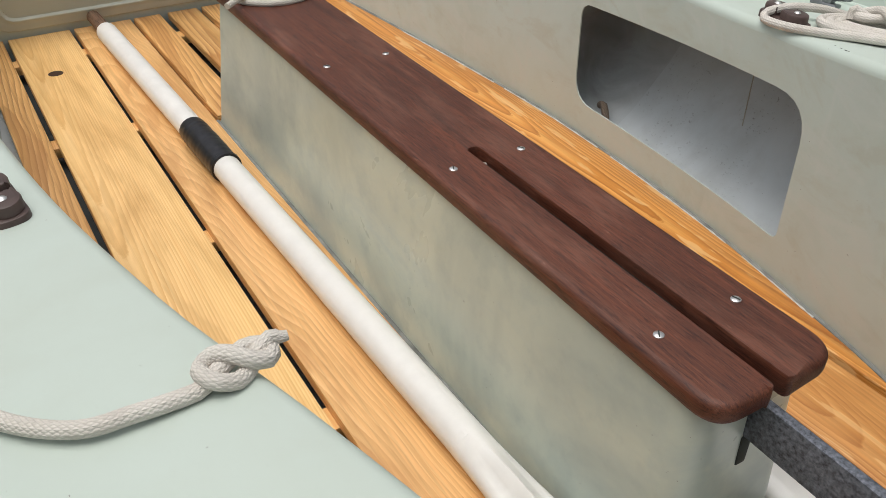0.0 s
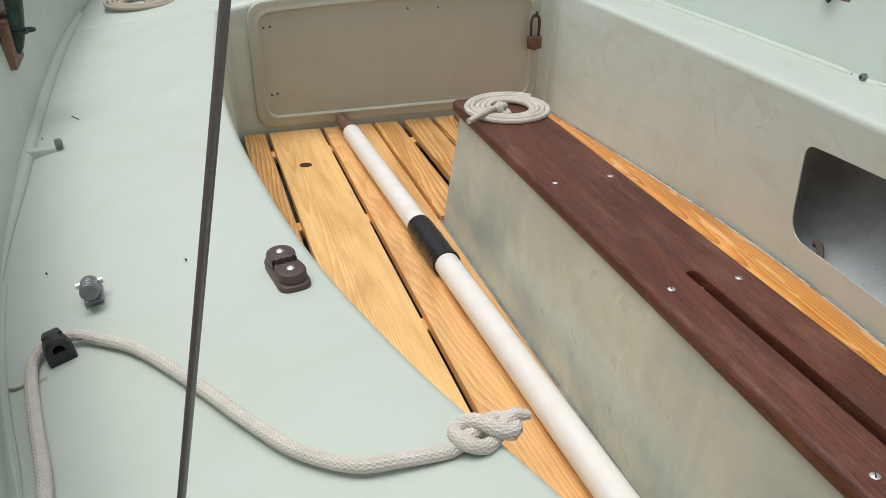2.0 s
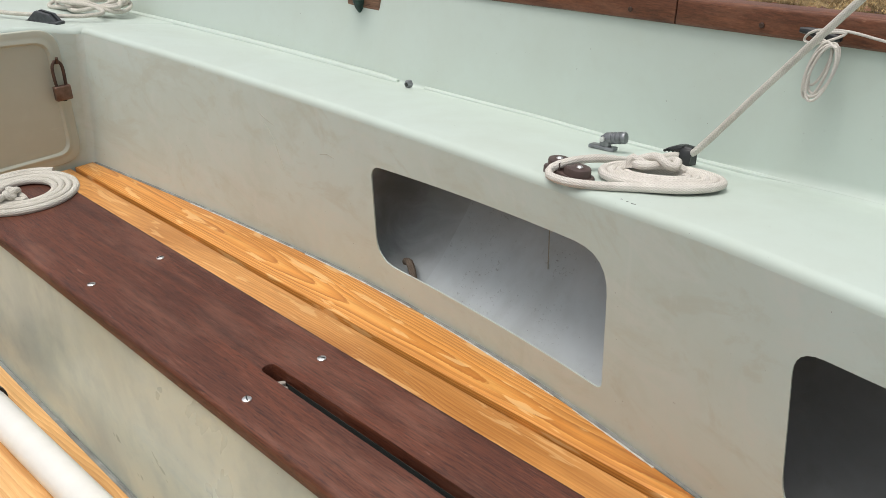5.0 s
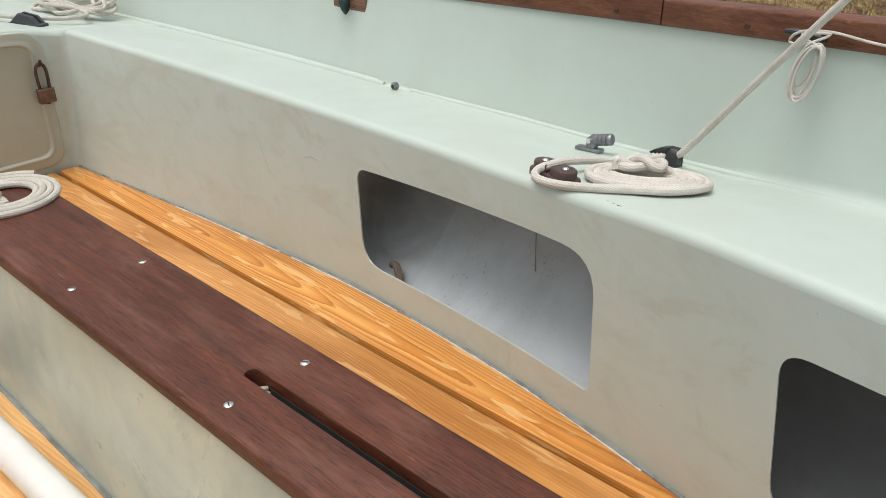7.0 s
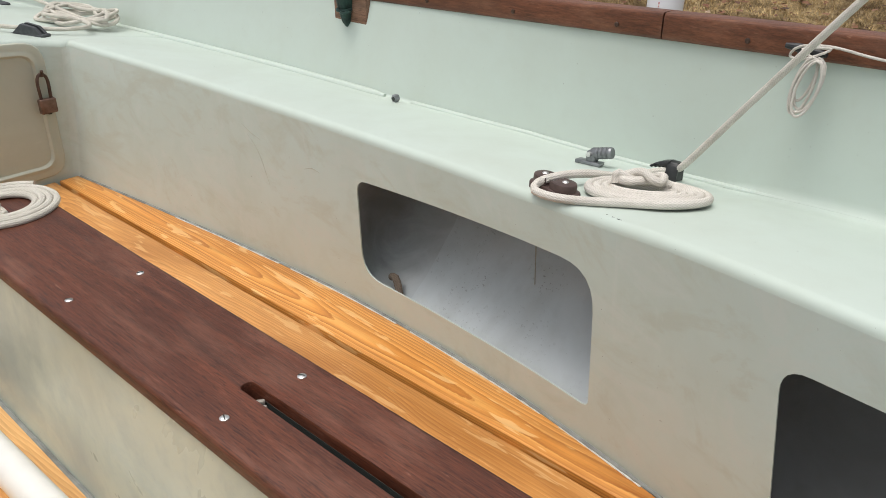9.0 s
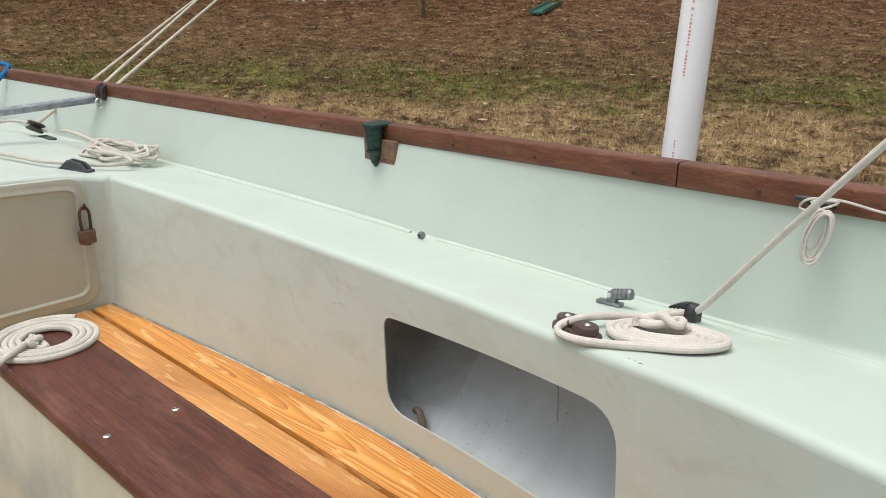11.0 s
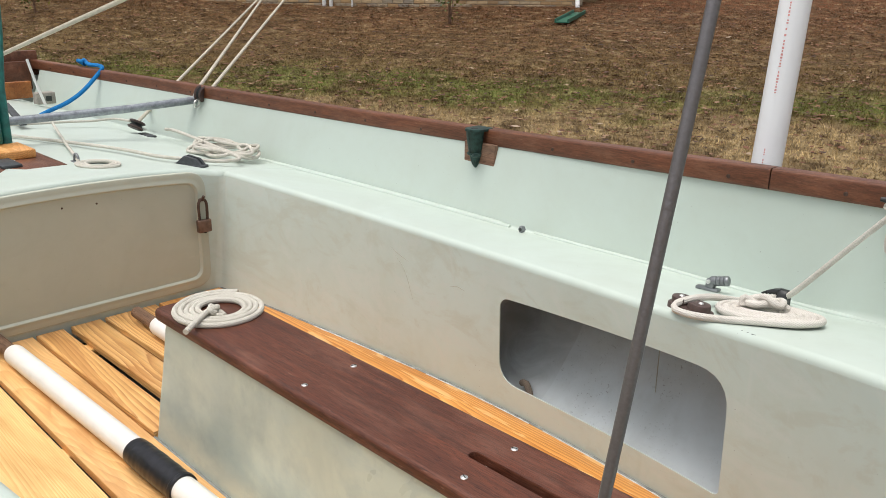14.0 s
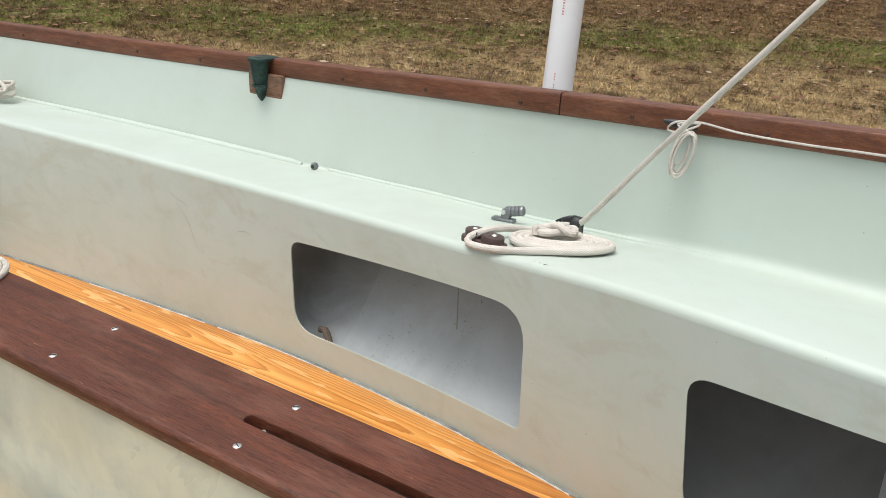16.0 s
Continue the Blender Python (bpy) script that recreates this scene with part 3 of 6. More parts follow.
def side_wall(s):
    """The front of a seat, from bilge to lip, with its two locker openings."""
    low = -0.05
    verts, faces = [], []

    def top(x):
        return SEATZ(x) - LIP

    def add(v2, f2):
        n = len(verts)
        for x, f in v2:
            z = low + (top(x) - low) * f
            verts.append((x, z))
        faces.extend(tuple(n + i for i in face) for face in f2)

    edges = [BULK, -0.56, 0.18, 0.33, 1.02, 1.4]
    for k in (0, 2, 4):
        xs, fs = stations(edges[k], edges[k + 1], 0.04), np.linspace(0, 1, 9)
        v2 = [(x, f) for x in xs for f in fs]
        f2 = [(i * 9 + j, (i + 1) * 9 + j, (i + 1) * 9 + j + 1, i * 9 + j + 1) for i in range(len(xs) - 1) for j in range(8)]
        add(v2, f2)
    for outline, (x0, x1) in HOLES:
        o2 = [(x, (z - low) / (top(x) - low)) for x, z in outline]
        add(*ring_hole(o2, x0, x1, 0.0, 1.0))
    n = len(verts)
    v3 = []
    for inset in (0.0, 0.003):
        v3 += [(x, s * (wall_y(x, z, s) + inset), z) for x, z in verts]
    f3 = faces + [tuple(i + n for i in f[::-1]) for f in faces]
    count = {}
    for f in faces:
        for a, b in zip(f, f[1:] + f[:1]):
            count[(a, b)] = 1
    for a, b in count:
        if (b, a) not in count:
            f3.append((b, a, a + n, b + n))
    bm = bmesh.new()
    bm.from_mesh(mesh_of(v3, f3))
    bmesh.ops.remove_doubles(bm, verts=bm.verts, dist=0.0006)
    return bm


def skin_section(x, out=0.0):
    """The hull's round from keel to rail."""
    k = min(1.0, max(0.05, RAILY(x) / 0.86))
    deep = -0.10 - out
    if x > 0.9:
        deep += 0.35 * ((x - 0.9) / 1.05) ** 2
    half = [(0, deep), (0.16, deep + 0.005), (0.32, deep + 0.02), (0.44, deep + 0.045), (0.53, deep + 0.085), (0.62, deep + 0.15), (0.70, deep + 0.23), (0.765, deep + 0.32), (0.80, deep + 0.40)]
    pts = [((y + out) * k if y else 0.0, z) for y, z in half]
    return pts


boat = thing("sailboat", (0, 0, 0), "open fibreglass sailing dinghy with faded mint gelcoat seats", "sailboat", kind="structure")
xs = stations(TRANSOM, 1.93, 0.09)
for s in (-1, 1):
    part("inner_hull", loft([[(x, s * y, z) for y, z in skin_section(x)[3:]] for x in xs]), BILGE, boat, "blue-grey painted inner hull")
# hull bottom below the boards, much darker than the inner hull
part("bilge", loft([[(x, -y, z) for y, z in skin_section(x)[3::-1]] + [(x, y, z) for y, z in skin_section(x)[1:4]] for x in xs]), DARKBILGE, boat, "dark bilge")
outer = []
for x in xs:
    half = skin_section(x, 0.02)[:-1] + [(max(skin_section(x, 0.02)[-1][0], FOOT(x) + 0.02), skin_section(x, 0.02)[-1][1]), (RY(x, -1) + 0.022, RAILZ(x) - 0.1), (RY(x, -1) + 0.022, RAILZ(x) - 0.01)]
    outer.append([(x, -y, z) for y, z in half[::-1]] + [(x, y, z) for y, z in half[1:]])
part("outer_hull", loft(outer), MINT, boat)
for s, side in ((-1, "starboard"), (1, "port")):
    secs = [seat_section(x, s) for x in stations(BULK, 1.4, 0.045)]
    part("seat", loft(secs), MINT, boat, "faded mint gelcoat side seat and coaming", angle=80)
    part("seat_underside", loft([[(x, s * (ED(x, s) + 0.012 + (YO(x, s) - ED(x, s) - 0.02) * f), SEATZ(x) - 0.012 - 0.046 * f ** 1.5) for f in np.linspace(0, 1, 6)] for x in stations(BULK + 0.01, 1.38, 0.06)]), DARKLAM, boat, "dark grey laminate underside of the seat")
    part("seat_front", side_wall(s), WALL, boat, "grey-green seat front with locker openings")
    # half-round bead where seat meets coaming, ending at a small drain fitting
    if s < 0:
        bead = [(x, s * (YO(x, s) - 0.002), SEATZ(x) - 0.038) for x in stations(-1.72, -0.2, 0.05)]
        part("bead", tube(bead, lambda f: 0.013 if f < 0.75 else 0.013 * (1 - 0.9 * (f - 0.75) / 0.25), 12), MINT, boat)
    else:
        bead = [(x, YO(x) - 0.006, SEATZ(x) - 0.0395) for x in stations(-1.85, -0.665, 0.04)]
        part("bead", tube(bead, lambda f: 0.0095 if f < 0.97 else 0.0095 - 0.004 * (f - 0.97) / 0.03, 12), MINT, boat)
    line = [(x, s * (YO(x, s) - 0.0045), SEATZ(x) - 0.0395 - 0.012 * max(0.0, min(1.0, (x + 0.3) / 0.5))) for x in stations(-0.585 if s > 0 else -0.2, 1.3, 0.03)]
    part("foot_fillet", tube(line, 0.0052, 10), MINT, boat)
    # coaming of the after deck
    aft = []
    for x in stations(-3.52, BULK, 0.07):
        full = seat_section(x, s)
        aft.append(full[14:])
    part("after_coaming", loft(aft), MINT, boat)
    # wooden rail in two lengths, scarfed
    for a, b in ((TRANSOM, -0.024), (-0.021, 1.85)):
        secs = []
        for x in stations(a, b, 0.06):
            y, z = RY(x, s), RAILZ(x)
            prof = rounded([(y - 0.012, z - 0.042), (y + 0.028, z - 0.042), (y + 0.026, z), (y - 0.010, z)], 0.006, 3)
            secs.append([(x, s * p, q) for p, q in prof + prof[:1]])
        me = loft(secs)
        bm = bmesh.new()
        bm.from_mesh(me)
        bmesh.ops.remove_doubles(bm, verts=bm.verts, dist=1e-5)
        bmesh.ops.holes_fill(bm, edges=bm.edges, sides=40)
        part("rail", bm, RAIL, boat, "red-brown wooden gunwale rail")

# rounded ends of the lockers behind the seat fronts, most with recess shade painted in
for s in (-1, 1):
    for x0, way, r, mat in ((-0.482, 1, 0.12, ENDSHADE), (0.235, -1, 0.06, BILGE), (0.335, 1, 0.30, DARKLAM), (1.06, -1, 0.06, DARKLAM)):
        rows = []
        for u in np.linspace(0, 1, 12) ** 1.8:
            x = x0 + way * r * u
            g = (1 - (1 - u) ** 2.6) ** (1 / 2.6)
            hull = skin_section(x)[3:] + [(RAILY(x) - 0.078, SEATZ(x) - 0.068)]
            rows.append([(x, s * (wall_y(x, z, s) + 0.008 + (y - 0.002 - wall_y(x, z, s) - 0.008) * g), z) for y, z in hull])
        part("locker_end", loft(rows), mat, boat, "rounded end of the seat locker, shade painted into some")

strip = [(x, wall_y(x, -0.004) + 0.001, -0.006) for x in stations(BULK + 0.01, 1.1, 0.05)]
part("sealant", tube(strip, 0.0062, 10), SEALANT, boat, "grey sealant along the foot of the seat front")
for k, (a, b) in enumerate(((-1.08, -0.70), (-0.66, -0.34), (-0.30, 0.02), (0.06, 0.22))):
    line = [(x, BASE(x) - 0.0095, 0.0004) for x in stations(a, b, 0.012)]
    part("caulk", tube(line, lambda f, k=k: 0.0007 + 0.0012 * abs(math.sin(f * 17 + k)) * abs(math.sin(f * 43 + 2 * k)), 6), CAULK, boat, "chipped white caulking beside the floorboards")

# after deck, crowned, rising to a brow over the hatch and rolling over onto the bulkhead
def brow(y):
    return 0.022 * max(0.0, 1 - (abs(y) / 0.475) ** 5)


secs = []
for x in stations(TRANSOM, BULK - 0.32, 0.08) + stations(BULK - 0.28, BULK - 0.02, 0.04) + [BULK - 0.012, BULK - 0.005, BULK - 0.001, BULK]:
    drop = 0.0
    if x > BULK - 0.02:
        u = (x - BULK + 0.02) / 0.02
        drop = 0.02 * (1 - math.sqrt(max(0.0, 1 - u * u)))
    row = []
    for f in np.linspace(-1, 1, 33):
        yo = RAILY(x) - 0.075 if f > 0 else YO(x, -1) - 0.004
        y = f * yo
        crown = 0.022 * max(0.0, 1 - (y / 0.47) ** 2) if abs(y) < 0.47 else -0.036 * ((abs(y) - 0.47) / (yo - 0.47)) ** 1.5
        crown += brow(y) * math.exp((x - BULK) / 0.11)
        row.append((x, y, SEATZ(x) + crown - drop))
    secs.append(row)
part("after_deck", loft(secs), MINT, boat, "mint gelcoat after deck")
# bulkhead
rows = []
for f in np.linspace(-1, 1, 25):
    top = 0.335 + 0.022 * (1 - f * f) + brow(f * 0.49)
    rows.append([(BULK, f * wall_y(BULK, min(z, 0.33), f), z) for z in (-0.06, 0.15, top)])
rows2 = [[(BULK - 0.012, y, z) for _, y, z in r] for r in rows]
bm = bmesh.new()
bm.from_mesh(loft(rows))
bm.from_mesh(loft(rows2))
part("bulkhead", bm, WALL, boat, "greenish-grey gelcoat bulkhead")
# rounded coves where the seat fronts meet the bulkhead
for s in (-1, 1):
    rows = []
    for z in np.linspace(-0.02, 0.338, 8):
        row = []
        for a in np.linspace(0, math.pi / 2, 7):
            x = BULK - 0.001 + 0.022 * (1 - math.sin(a))
            row.append((x, s * (wall_y(x, z, s) + 0.001 - 0.022 * (1 - math.cos(a))), z))
        rows.append(row)
    part("cove", loft(rows), WALL, boat)
# transom
part("transom", slab([(y, z) for _, y, z in outer[0]], TRANSOM - 0.03, TRANSOM, warp=lambda c: Vector((c.z, c.x, c.y))), MINT, boat)
part("transom_cap", box((0.035, 1.44, 0.115), (TRANSOM - 0.012, 0, 0.505), 0.006), RAIL, boat, "red-brown wooden transom cap")
part("knee", box((0.03, 0.80, 0.075), (TRANSOM + 0.22, 0.20, 0.408), 0.004), ORANGEWOOD, boat, "orange wooden board")
part("transom_board", box((0.02, 1.32, 0.13), (TRANSOM + 0.06, 0, 0.455), 0.004), RAIL, boat, "brown wooden board inside the transom")
# foredeck
fd = []
for x in stations(1.38, 1.93, 0.07):
    fd.append([(x, f * (RAILY(x) - 0.005), RAILZ(x) - 0.03 + 0.03 * (1 - f * f)) for f in np.linspace(-1, 1, 13)])
part("foredeck", loft(fd), MINT, boat)
# rail screws
for x in list(np.arange(-3.4, 1.3, 0.235)):
    part("rail_plug", moved(turned([(0.0042, 0), (0.0042, 0.0012), (0.003, 0.002)], 10), Matrix.Translation((x, RAILY(x) - 0.012, RAILZ(x) - 0.026)) @ Matrix.Rotation(radians(90), 4, "X")), RUST, boat)


# ---- floorboards ----
floor = thing("floor", (0, 0, 0), "varnished pine floorboards on cross battens", "floor", kind="structure")


def board(y0, y1, x0, x1, mat, curved=0, label=""):
    """A floorboard; curved +1 or -1: that edge follows the hull."""
    xs_ = stations(x0, x1, 0.02 if curved else 0.06)

    def lo(x):
        return max(-foot_y(x, -1) + 0.012, y0) if curved < 0 else y0

    def hi(x):
        return min(BASE(x) - 0.007, y1) if curved > 0 else y1

    keep = [x for x in xs_ if hi(x) - lo(x) > 0.004]
    outline = [(x, lo(x)) for x in keep] + [(x, hi(x)) for x in keep[::-1]]
    cx, cy = 0.5 * (keep[0] + keep[-1]), 0.5 * (y0 + y1)
    ob = part("plank", slab([(x - cx, y - cy) for x, y in outline], -0.018, 0.0, 0.0025, 2), mat, floor, label)
    ob.location = (cx, cy, 0)
    return ob


AFT, FORE = -1.522, 1.15
board(-0.470, -0.409, AFT, 0.6, FIGURED, -1)
board(-0.397, -0.251, AFT, 0.75, PINE)
board(-0.240, -0.098, AFT, FORE, RUDDY)
board(-0.089, -0.020, AFT, -0.853, FIGURED)
board(0.001, 0.080, AFT, -0.853, FIGURED)
board(0.094, 0.240, AFT, FORE, FIGURED)
board(0.252, 0.383, AFT, FORE, PALEAMBER)
board(0.396, 0.56, AFT, 0.5, AMBER, 1, "orange-stained plank with a curved outer edge")
for x in (-1.40, -0.93, -0.46, 0.02, 0.5, 0.95):
    w = BASE(x) - 0.03
    for a, b in ((-w, -0.10), (0.10, w)) if x > -0.9 else ((-w, w),):
        part("batten", box((0.042, b - a, 0.022), (x, (a + b) / 2, -0.0295), 0.002), PINE, floor)

# ---- centreboard trunk ----
trunk = thing("centreboard_trunk", (0, 0, -0.1), "worn green fibreglass centreboard trunk with a dark wooden cap", "trunk")
TR0, TR1 = -0.80, 0.435
secs = []
for z, w, a, b in ((-0.02, 0.092, -0.852, 0.436), (0.0, 0.088, -0.848, 0.434), (0.06, 0.084, -0.838, 0.432), (0.16, 0.076, -0.818, 0.429), (0.262, 0.069, TR0, 0.425)):
    o = rounded([(a, -w), (b, -w), (b, w), (a, w)], [0.02, 0.032, 0.032, 0.02], 6)
    o = dense(o, 0.06)
    secs.append((z + 0.1, o))
n = min(len(o) for _, o in secs)
secs3 = []
for z, o in secs:
    k = len(o)
    idx = [int(round(i * k / n)) % k for i in range(n)]
    secs3.append([(o[i][0], o[i][1], z) for i in idx] + [(o[idx[0]][0], o[idx[0]][1], z)])
part("case", loft(secs3), CASE, trunk, "worn green fibreglass case with grey scuffs")
for s in (-1, 1):
    part("sealant", tube([(x, s * (0.0945 if x < 0.4 else 0.082), 0.091) for x in stations(-0.84, 0.42, 0.06)], 0.0065, 8), SEALANT, trunk, "grey sealant along the foot of the case")
slot_w, slot_y = 0.0078, -0.001
cap_outline = rounded(
    [(-0.828, -0.076), (0.446, -0.076), (0.446, slot_y - slot_w), (-0.035, slot_y - slot_w), (-0.035, slot_y + slot_w), (0.446, slot_y + slot_w), (0.446, 0.079), (-0.828, 0.080)],
    [0.018, 0.061, 0.008, 0.008, 0.008, 0.008, 0.05, 0.018], 8)
part("cap", slab(cap_outline, 0.357, 0.381, 0.009, 4, under=0.007, ease=lambda x, y: 0.12 if abs(y) < 0.016 else 1.0), CAP, trunk, "dark mahogany cap with a long slot")
for x in (-0.354, 0.0, 0.347):
    for y in (-0.050, 0.049):
        sc = part("screw", moved(turned([(0.0052, -0.002), (0.0052, 0.0008), (0.0035, 0.0017), (0.001, 0.002)], 14), Matrix.Translation((x, y, 0.3815))), STEEL, trunk)
        a = math.sin(x * 91 + y * 57) * 1.5
        part("screw_slot", moved(box((0.0085, 0.0013, 0.0006)), Matrix.Translation((x, y, 0.3836)) @ Matrix.Rotation(a, 4, "Z")), INK, sc)
# solid dark block drawn for the shade in the opening under the lever
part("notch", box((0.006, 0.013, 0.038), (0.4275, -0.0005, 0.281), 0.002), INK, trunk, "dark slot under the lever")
# thin black strips over the slot's wooden walls stand in for its deep shade
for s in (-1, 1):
    part("slot_shade", box((0.330, 0.0008, 0.0165), (0.150, slot_y + s * (slot_w + 0.0001), 0.3578), 0), INK, trunk, "black strip painting the shade inside the centreboard slot")
for x, y, z, l in ((-0.014, 0.001, 0.366, 0.014), (-0.001, -0.003, 0.368, 0.010), (0.030, -0.004, 0.364, 0.008)):
    part("putty", moved(box((l, 0.006, 0.006), (0, 0, 0), 0.002), Matrix.Translation((x, slot_y + y, z)) @ Matrix.Rotation(l * 70, 4, "Z")), GREYBLOCK, trunk, "pale grey putty in the slot's end")
part("centreboard", box((0.42, 0.010, 0.2), (0.18, slot_y, 0.20), 0.002), DARKMETAL, trunk)
part("lever", box((0.62, 0.011, 0.050), (0.61, -0.0005, 0.325), 0.002), DARKGALV, trunk, "dark mottled galvanised metal centreboard lever on edge")

# ---- hatch in the bulkhead ----
hatch = thing("hatch_cover", (BULK, 0, 0.02), "beige painted locker hatch with a raised cream rim, padlocked", "hatch")


def even(outline, n):
    """The same outline by n evenly spaced points."""
    p = np.array(list(outline) + [outline[0]], float)
    d = np.concatenate([[0], np.cumsum(np.linalg.norm(np.diff(p, axis=0), axis=1))])
    s = np.linspace(0, d[-1], n, endpoint=False)
    return [(float(np.interp(k, d, p[:, 0])), float(np.interp(k, d, p[:, 1]))) for k in s]


def hatch_outline(inset):
    w, top, low = 0.424 - inset, 0.363 - inset, 0.016 + inset
    side = even(rounded([(-w, low), (w, low), (w + 0.003, top), (-w - 0.003, top)], max(0.02, 0.052 - inset * 0.6), 8), 140)
    return [(y, z + 0.018 * (1 - (y / (w + 0.003)) ** 2) if z > 0.2 else z) for y, z in side]


turn = Matrix(((0, 0, 1, 0), (1, 0, 0, 0), (0, 1, 0, 0), (0, 0, 0, 1)))
rows = []
for inset, x in ((0.0, 0.001), (0.0, 0.008), (0.0015, 0.0105), (0.004, 0.0115), (0.014, 0.0112), (0.021, 0.0118), (0.0245, 0.0142), (0.0275, 0.0142), (0.030, 0.012), (0.033, 0.006), (0.035, 0.0045)):
    o = hatch_outline(inset)
    rows.append([(x, y, z - 0.02) for y, z in o + o[:1]])
part("flange", loft(rows), CREAM, hatch, "raised rounded flange")
part("panel", moved(slab(hatch_outline(0.030), 0.002, 0.0065), turn @ Matrix.Translation((0, -0.02, 0))), BEIGE, hatch)
for y, z in ((-0.384, 0.296), (-0.366, 0.298), (-0.378, 0.109), (-0.362, 0.111), (0.02, 0.325), (0.11, 0.322)):
    part("screw", moved(turned([(0.003, 0), (0.002, 0.0015)], 8), Matrix.Translation((0.0066, y, z - 0.02)) @ Matrix.Rotation(radians(90), 4, "Y")), RUST, hatch)
part("staple", tube([(0.006, 0.402, 0.262), (0.024, 0.402, 0.264), (0.036, 0.402, 0.266), (0.040, 0.402, 0.279)], 0.0042, 8), RUST, hatch)
lock = thing("padlock", (BULK + 0.030, 0.402, 0.208), "tarnished brass padlock hanging on the hatch", "padlock")
part("body", box((0.018, 0.042, 0.038), (0, 0, 0), 0.004, 3), BRASS, lock)
part("keyway", moved(turned([(0.0055, 0), (0.005, 0.001)], 12), Matrix.Translation((0.003, 0, -0.0198)) @ Matrix.Rotation(radians(180), 4, "X")), INK, lock)
part("shackle", tube(spline([(0, -0.012, 0.015), (0, -0.013, 0.06), (0, -0.008, 0.076), (0, 0.0, 0.081), (0, 0.008, 0.076), (0, 0.013, 0.06), (0, 0.012, 0.015)], 0.004), 0.0042, 8), RUST, lock)


# ---- oars ----
def oar():
    o = thing("oar", (0, 0, 0), "white-painted wooden oar with a black tape collar, lying on the floorboards", "oar", "pair of oars")
    line = [(x, 0, 0) for x in stations(0, 1.56, 0.05)]
    part("loom", tube(line, 0.0248, 20), OARWHITE, o, "white-painted loom")
    part("tip", moved(turned([(0.0250, 0), (0.0235, 0.01), (0.0175, 0.016)], 20), Matrix.Rotation(radians(-90), 4, "Y")), OARWHITE, o)
    part("grip", tube([(-0.14, 0, 0), (-0.135, 0, 0), (-0.07, 0, 0), (0.0, 0, 0)], lambda f: 0.012 if f == 0 else 0.0165, 14), BAREWOOD, o, "bare grey-brown wooden grip")
    wrap = [(0.610 + 0.0016 * i, 0, 0) for i in range(109)]
    steps = [0.0272, 0.0281, 0.0278, 0.0287, 0.0280, 0.0284, 0.0276, 0.0270]
    part("collar", tube(wrap, lambda f: float(np.interp(f * 7, np.arange(8), steps)) + 0.00022 * math.sin(f * 61) * math.sin(f * 9), 20), TAPE, o, "black tape collar with creased turns")
    part("tape_end", tube([(0.776, 0, 0), (0.780, 0, 0), (0.788, 0, 0), (0.7885, 0, 0)], lambda f: (0.0272, 0.0296, 0.0288, 0.0262)[int(round(f * 3))], 20), TAPE, o, "bunched end of the tape")
    rows = []
    for x in stations(1.55, 2.42, 0.03):
        f = (x - 1.55) / 0.87
        half = 0.0248 + 0.050 * min(1.0, f / 0.6) ** 1.4 - (0.02 * max(0.0, (f - 0.9) / 0.1) ** 2)
        thick = 0.0248 - 0.0175 * min(1.0, f / 0.35)
        spine = 0.010 * max(0.0, 1 - f) * min(1.0, f / 0.12)
        row = []
        for a in np.linspace(0, 2 * math.pi, 32, endpoint=False):
            c_, s_ = math.cos(a), math.sin(a)
            ridge = spine * math.exp(-(c_ * half / 0.010) ** 2) + 0.35 * spine * math.cos(c_ * half / 0.0052)
            row.append((x, half * c_, (thick + max(-thick * 0.5, ridge)) * s_))
        rows.append(row + row[:1])
    bm = bmesh.new()
    bm.from_mesh(loft(rows))
    bmesh.ops.remove_doubles(bm, verts=bm.verts, dist=1e-5)
    bmesh.ops.holes_fill(bm, edges=bm.edges, sides=60)
    part("blade", bm, OARWHITE, o, "white-painted blade with a ridged neck")
    return o


oar_a = oar()
oar_a.matrix_basis = pose(-1.375, -0.184, 0.0258, 0, 0, 1.8)
copy_thing(oar_a, pose(-1.30, 0.147, 0.0265, 0, 0, -0.35))

# ---- ground and house ----
AWAY = Vector((-0.64, 0.768, 0))


def ground_z(x, y):
    s = max(0.0, x * AWAY.x + y * AWAY.y)
    s2 = min(s, 24.0)
    return -0.72 + 0.0041 * s2 * s2 * (1 if s > 0 else 0) + 0.05 * max(0.0, -0.768 * x - 0.64 * y - 4.0) * min(1.0, max(0.0, (s - 10) / 5)) * (s < 40) + 0.012 * math.sin(x * 1.3 + 0.7 * y) * math.sin(0.9 * y - 0.4 * x)


bm = bmesh.new()
rad = [0, 1, 2, 3, 4, 5, 6, 7, 8, 9, 10, 11, 12, 13, 14, 15, 16, 17, 18, 20, 22, 25, 30, 40, 60, 120, 300, 900]
ring = []
for r in rad[1:]:
    ring.append([bm.verts.new((r * math.cos(2 * math.pi * k / 72), r * math.sin(2 * math.pi * k / 72), ground_z(r * math.cos(2 * math.pi * k / 72), r * math.sin(2 * math.pi * k / 72)))) for k in range(72)])
mid = bm.verts.new((0, 0, ground_z(0, 0)))
for k in range(72):
    bm.faces.new((mid, ring[0][k], ring[0][(k + 1) % 72]))
for a, b in zip(ring, ring[1:]):
    for k in range(72):
        bm.faces.new((a[k], b[k], b[(k + 1) % 72], a[(k + 1) % 72]))


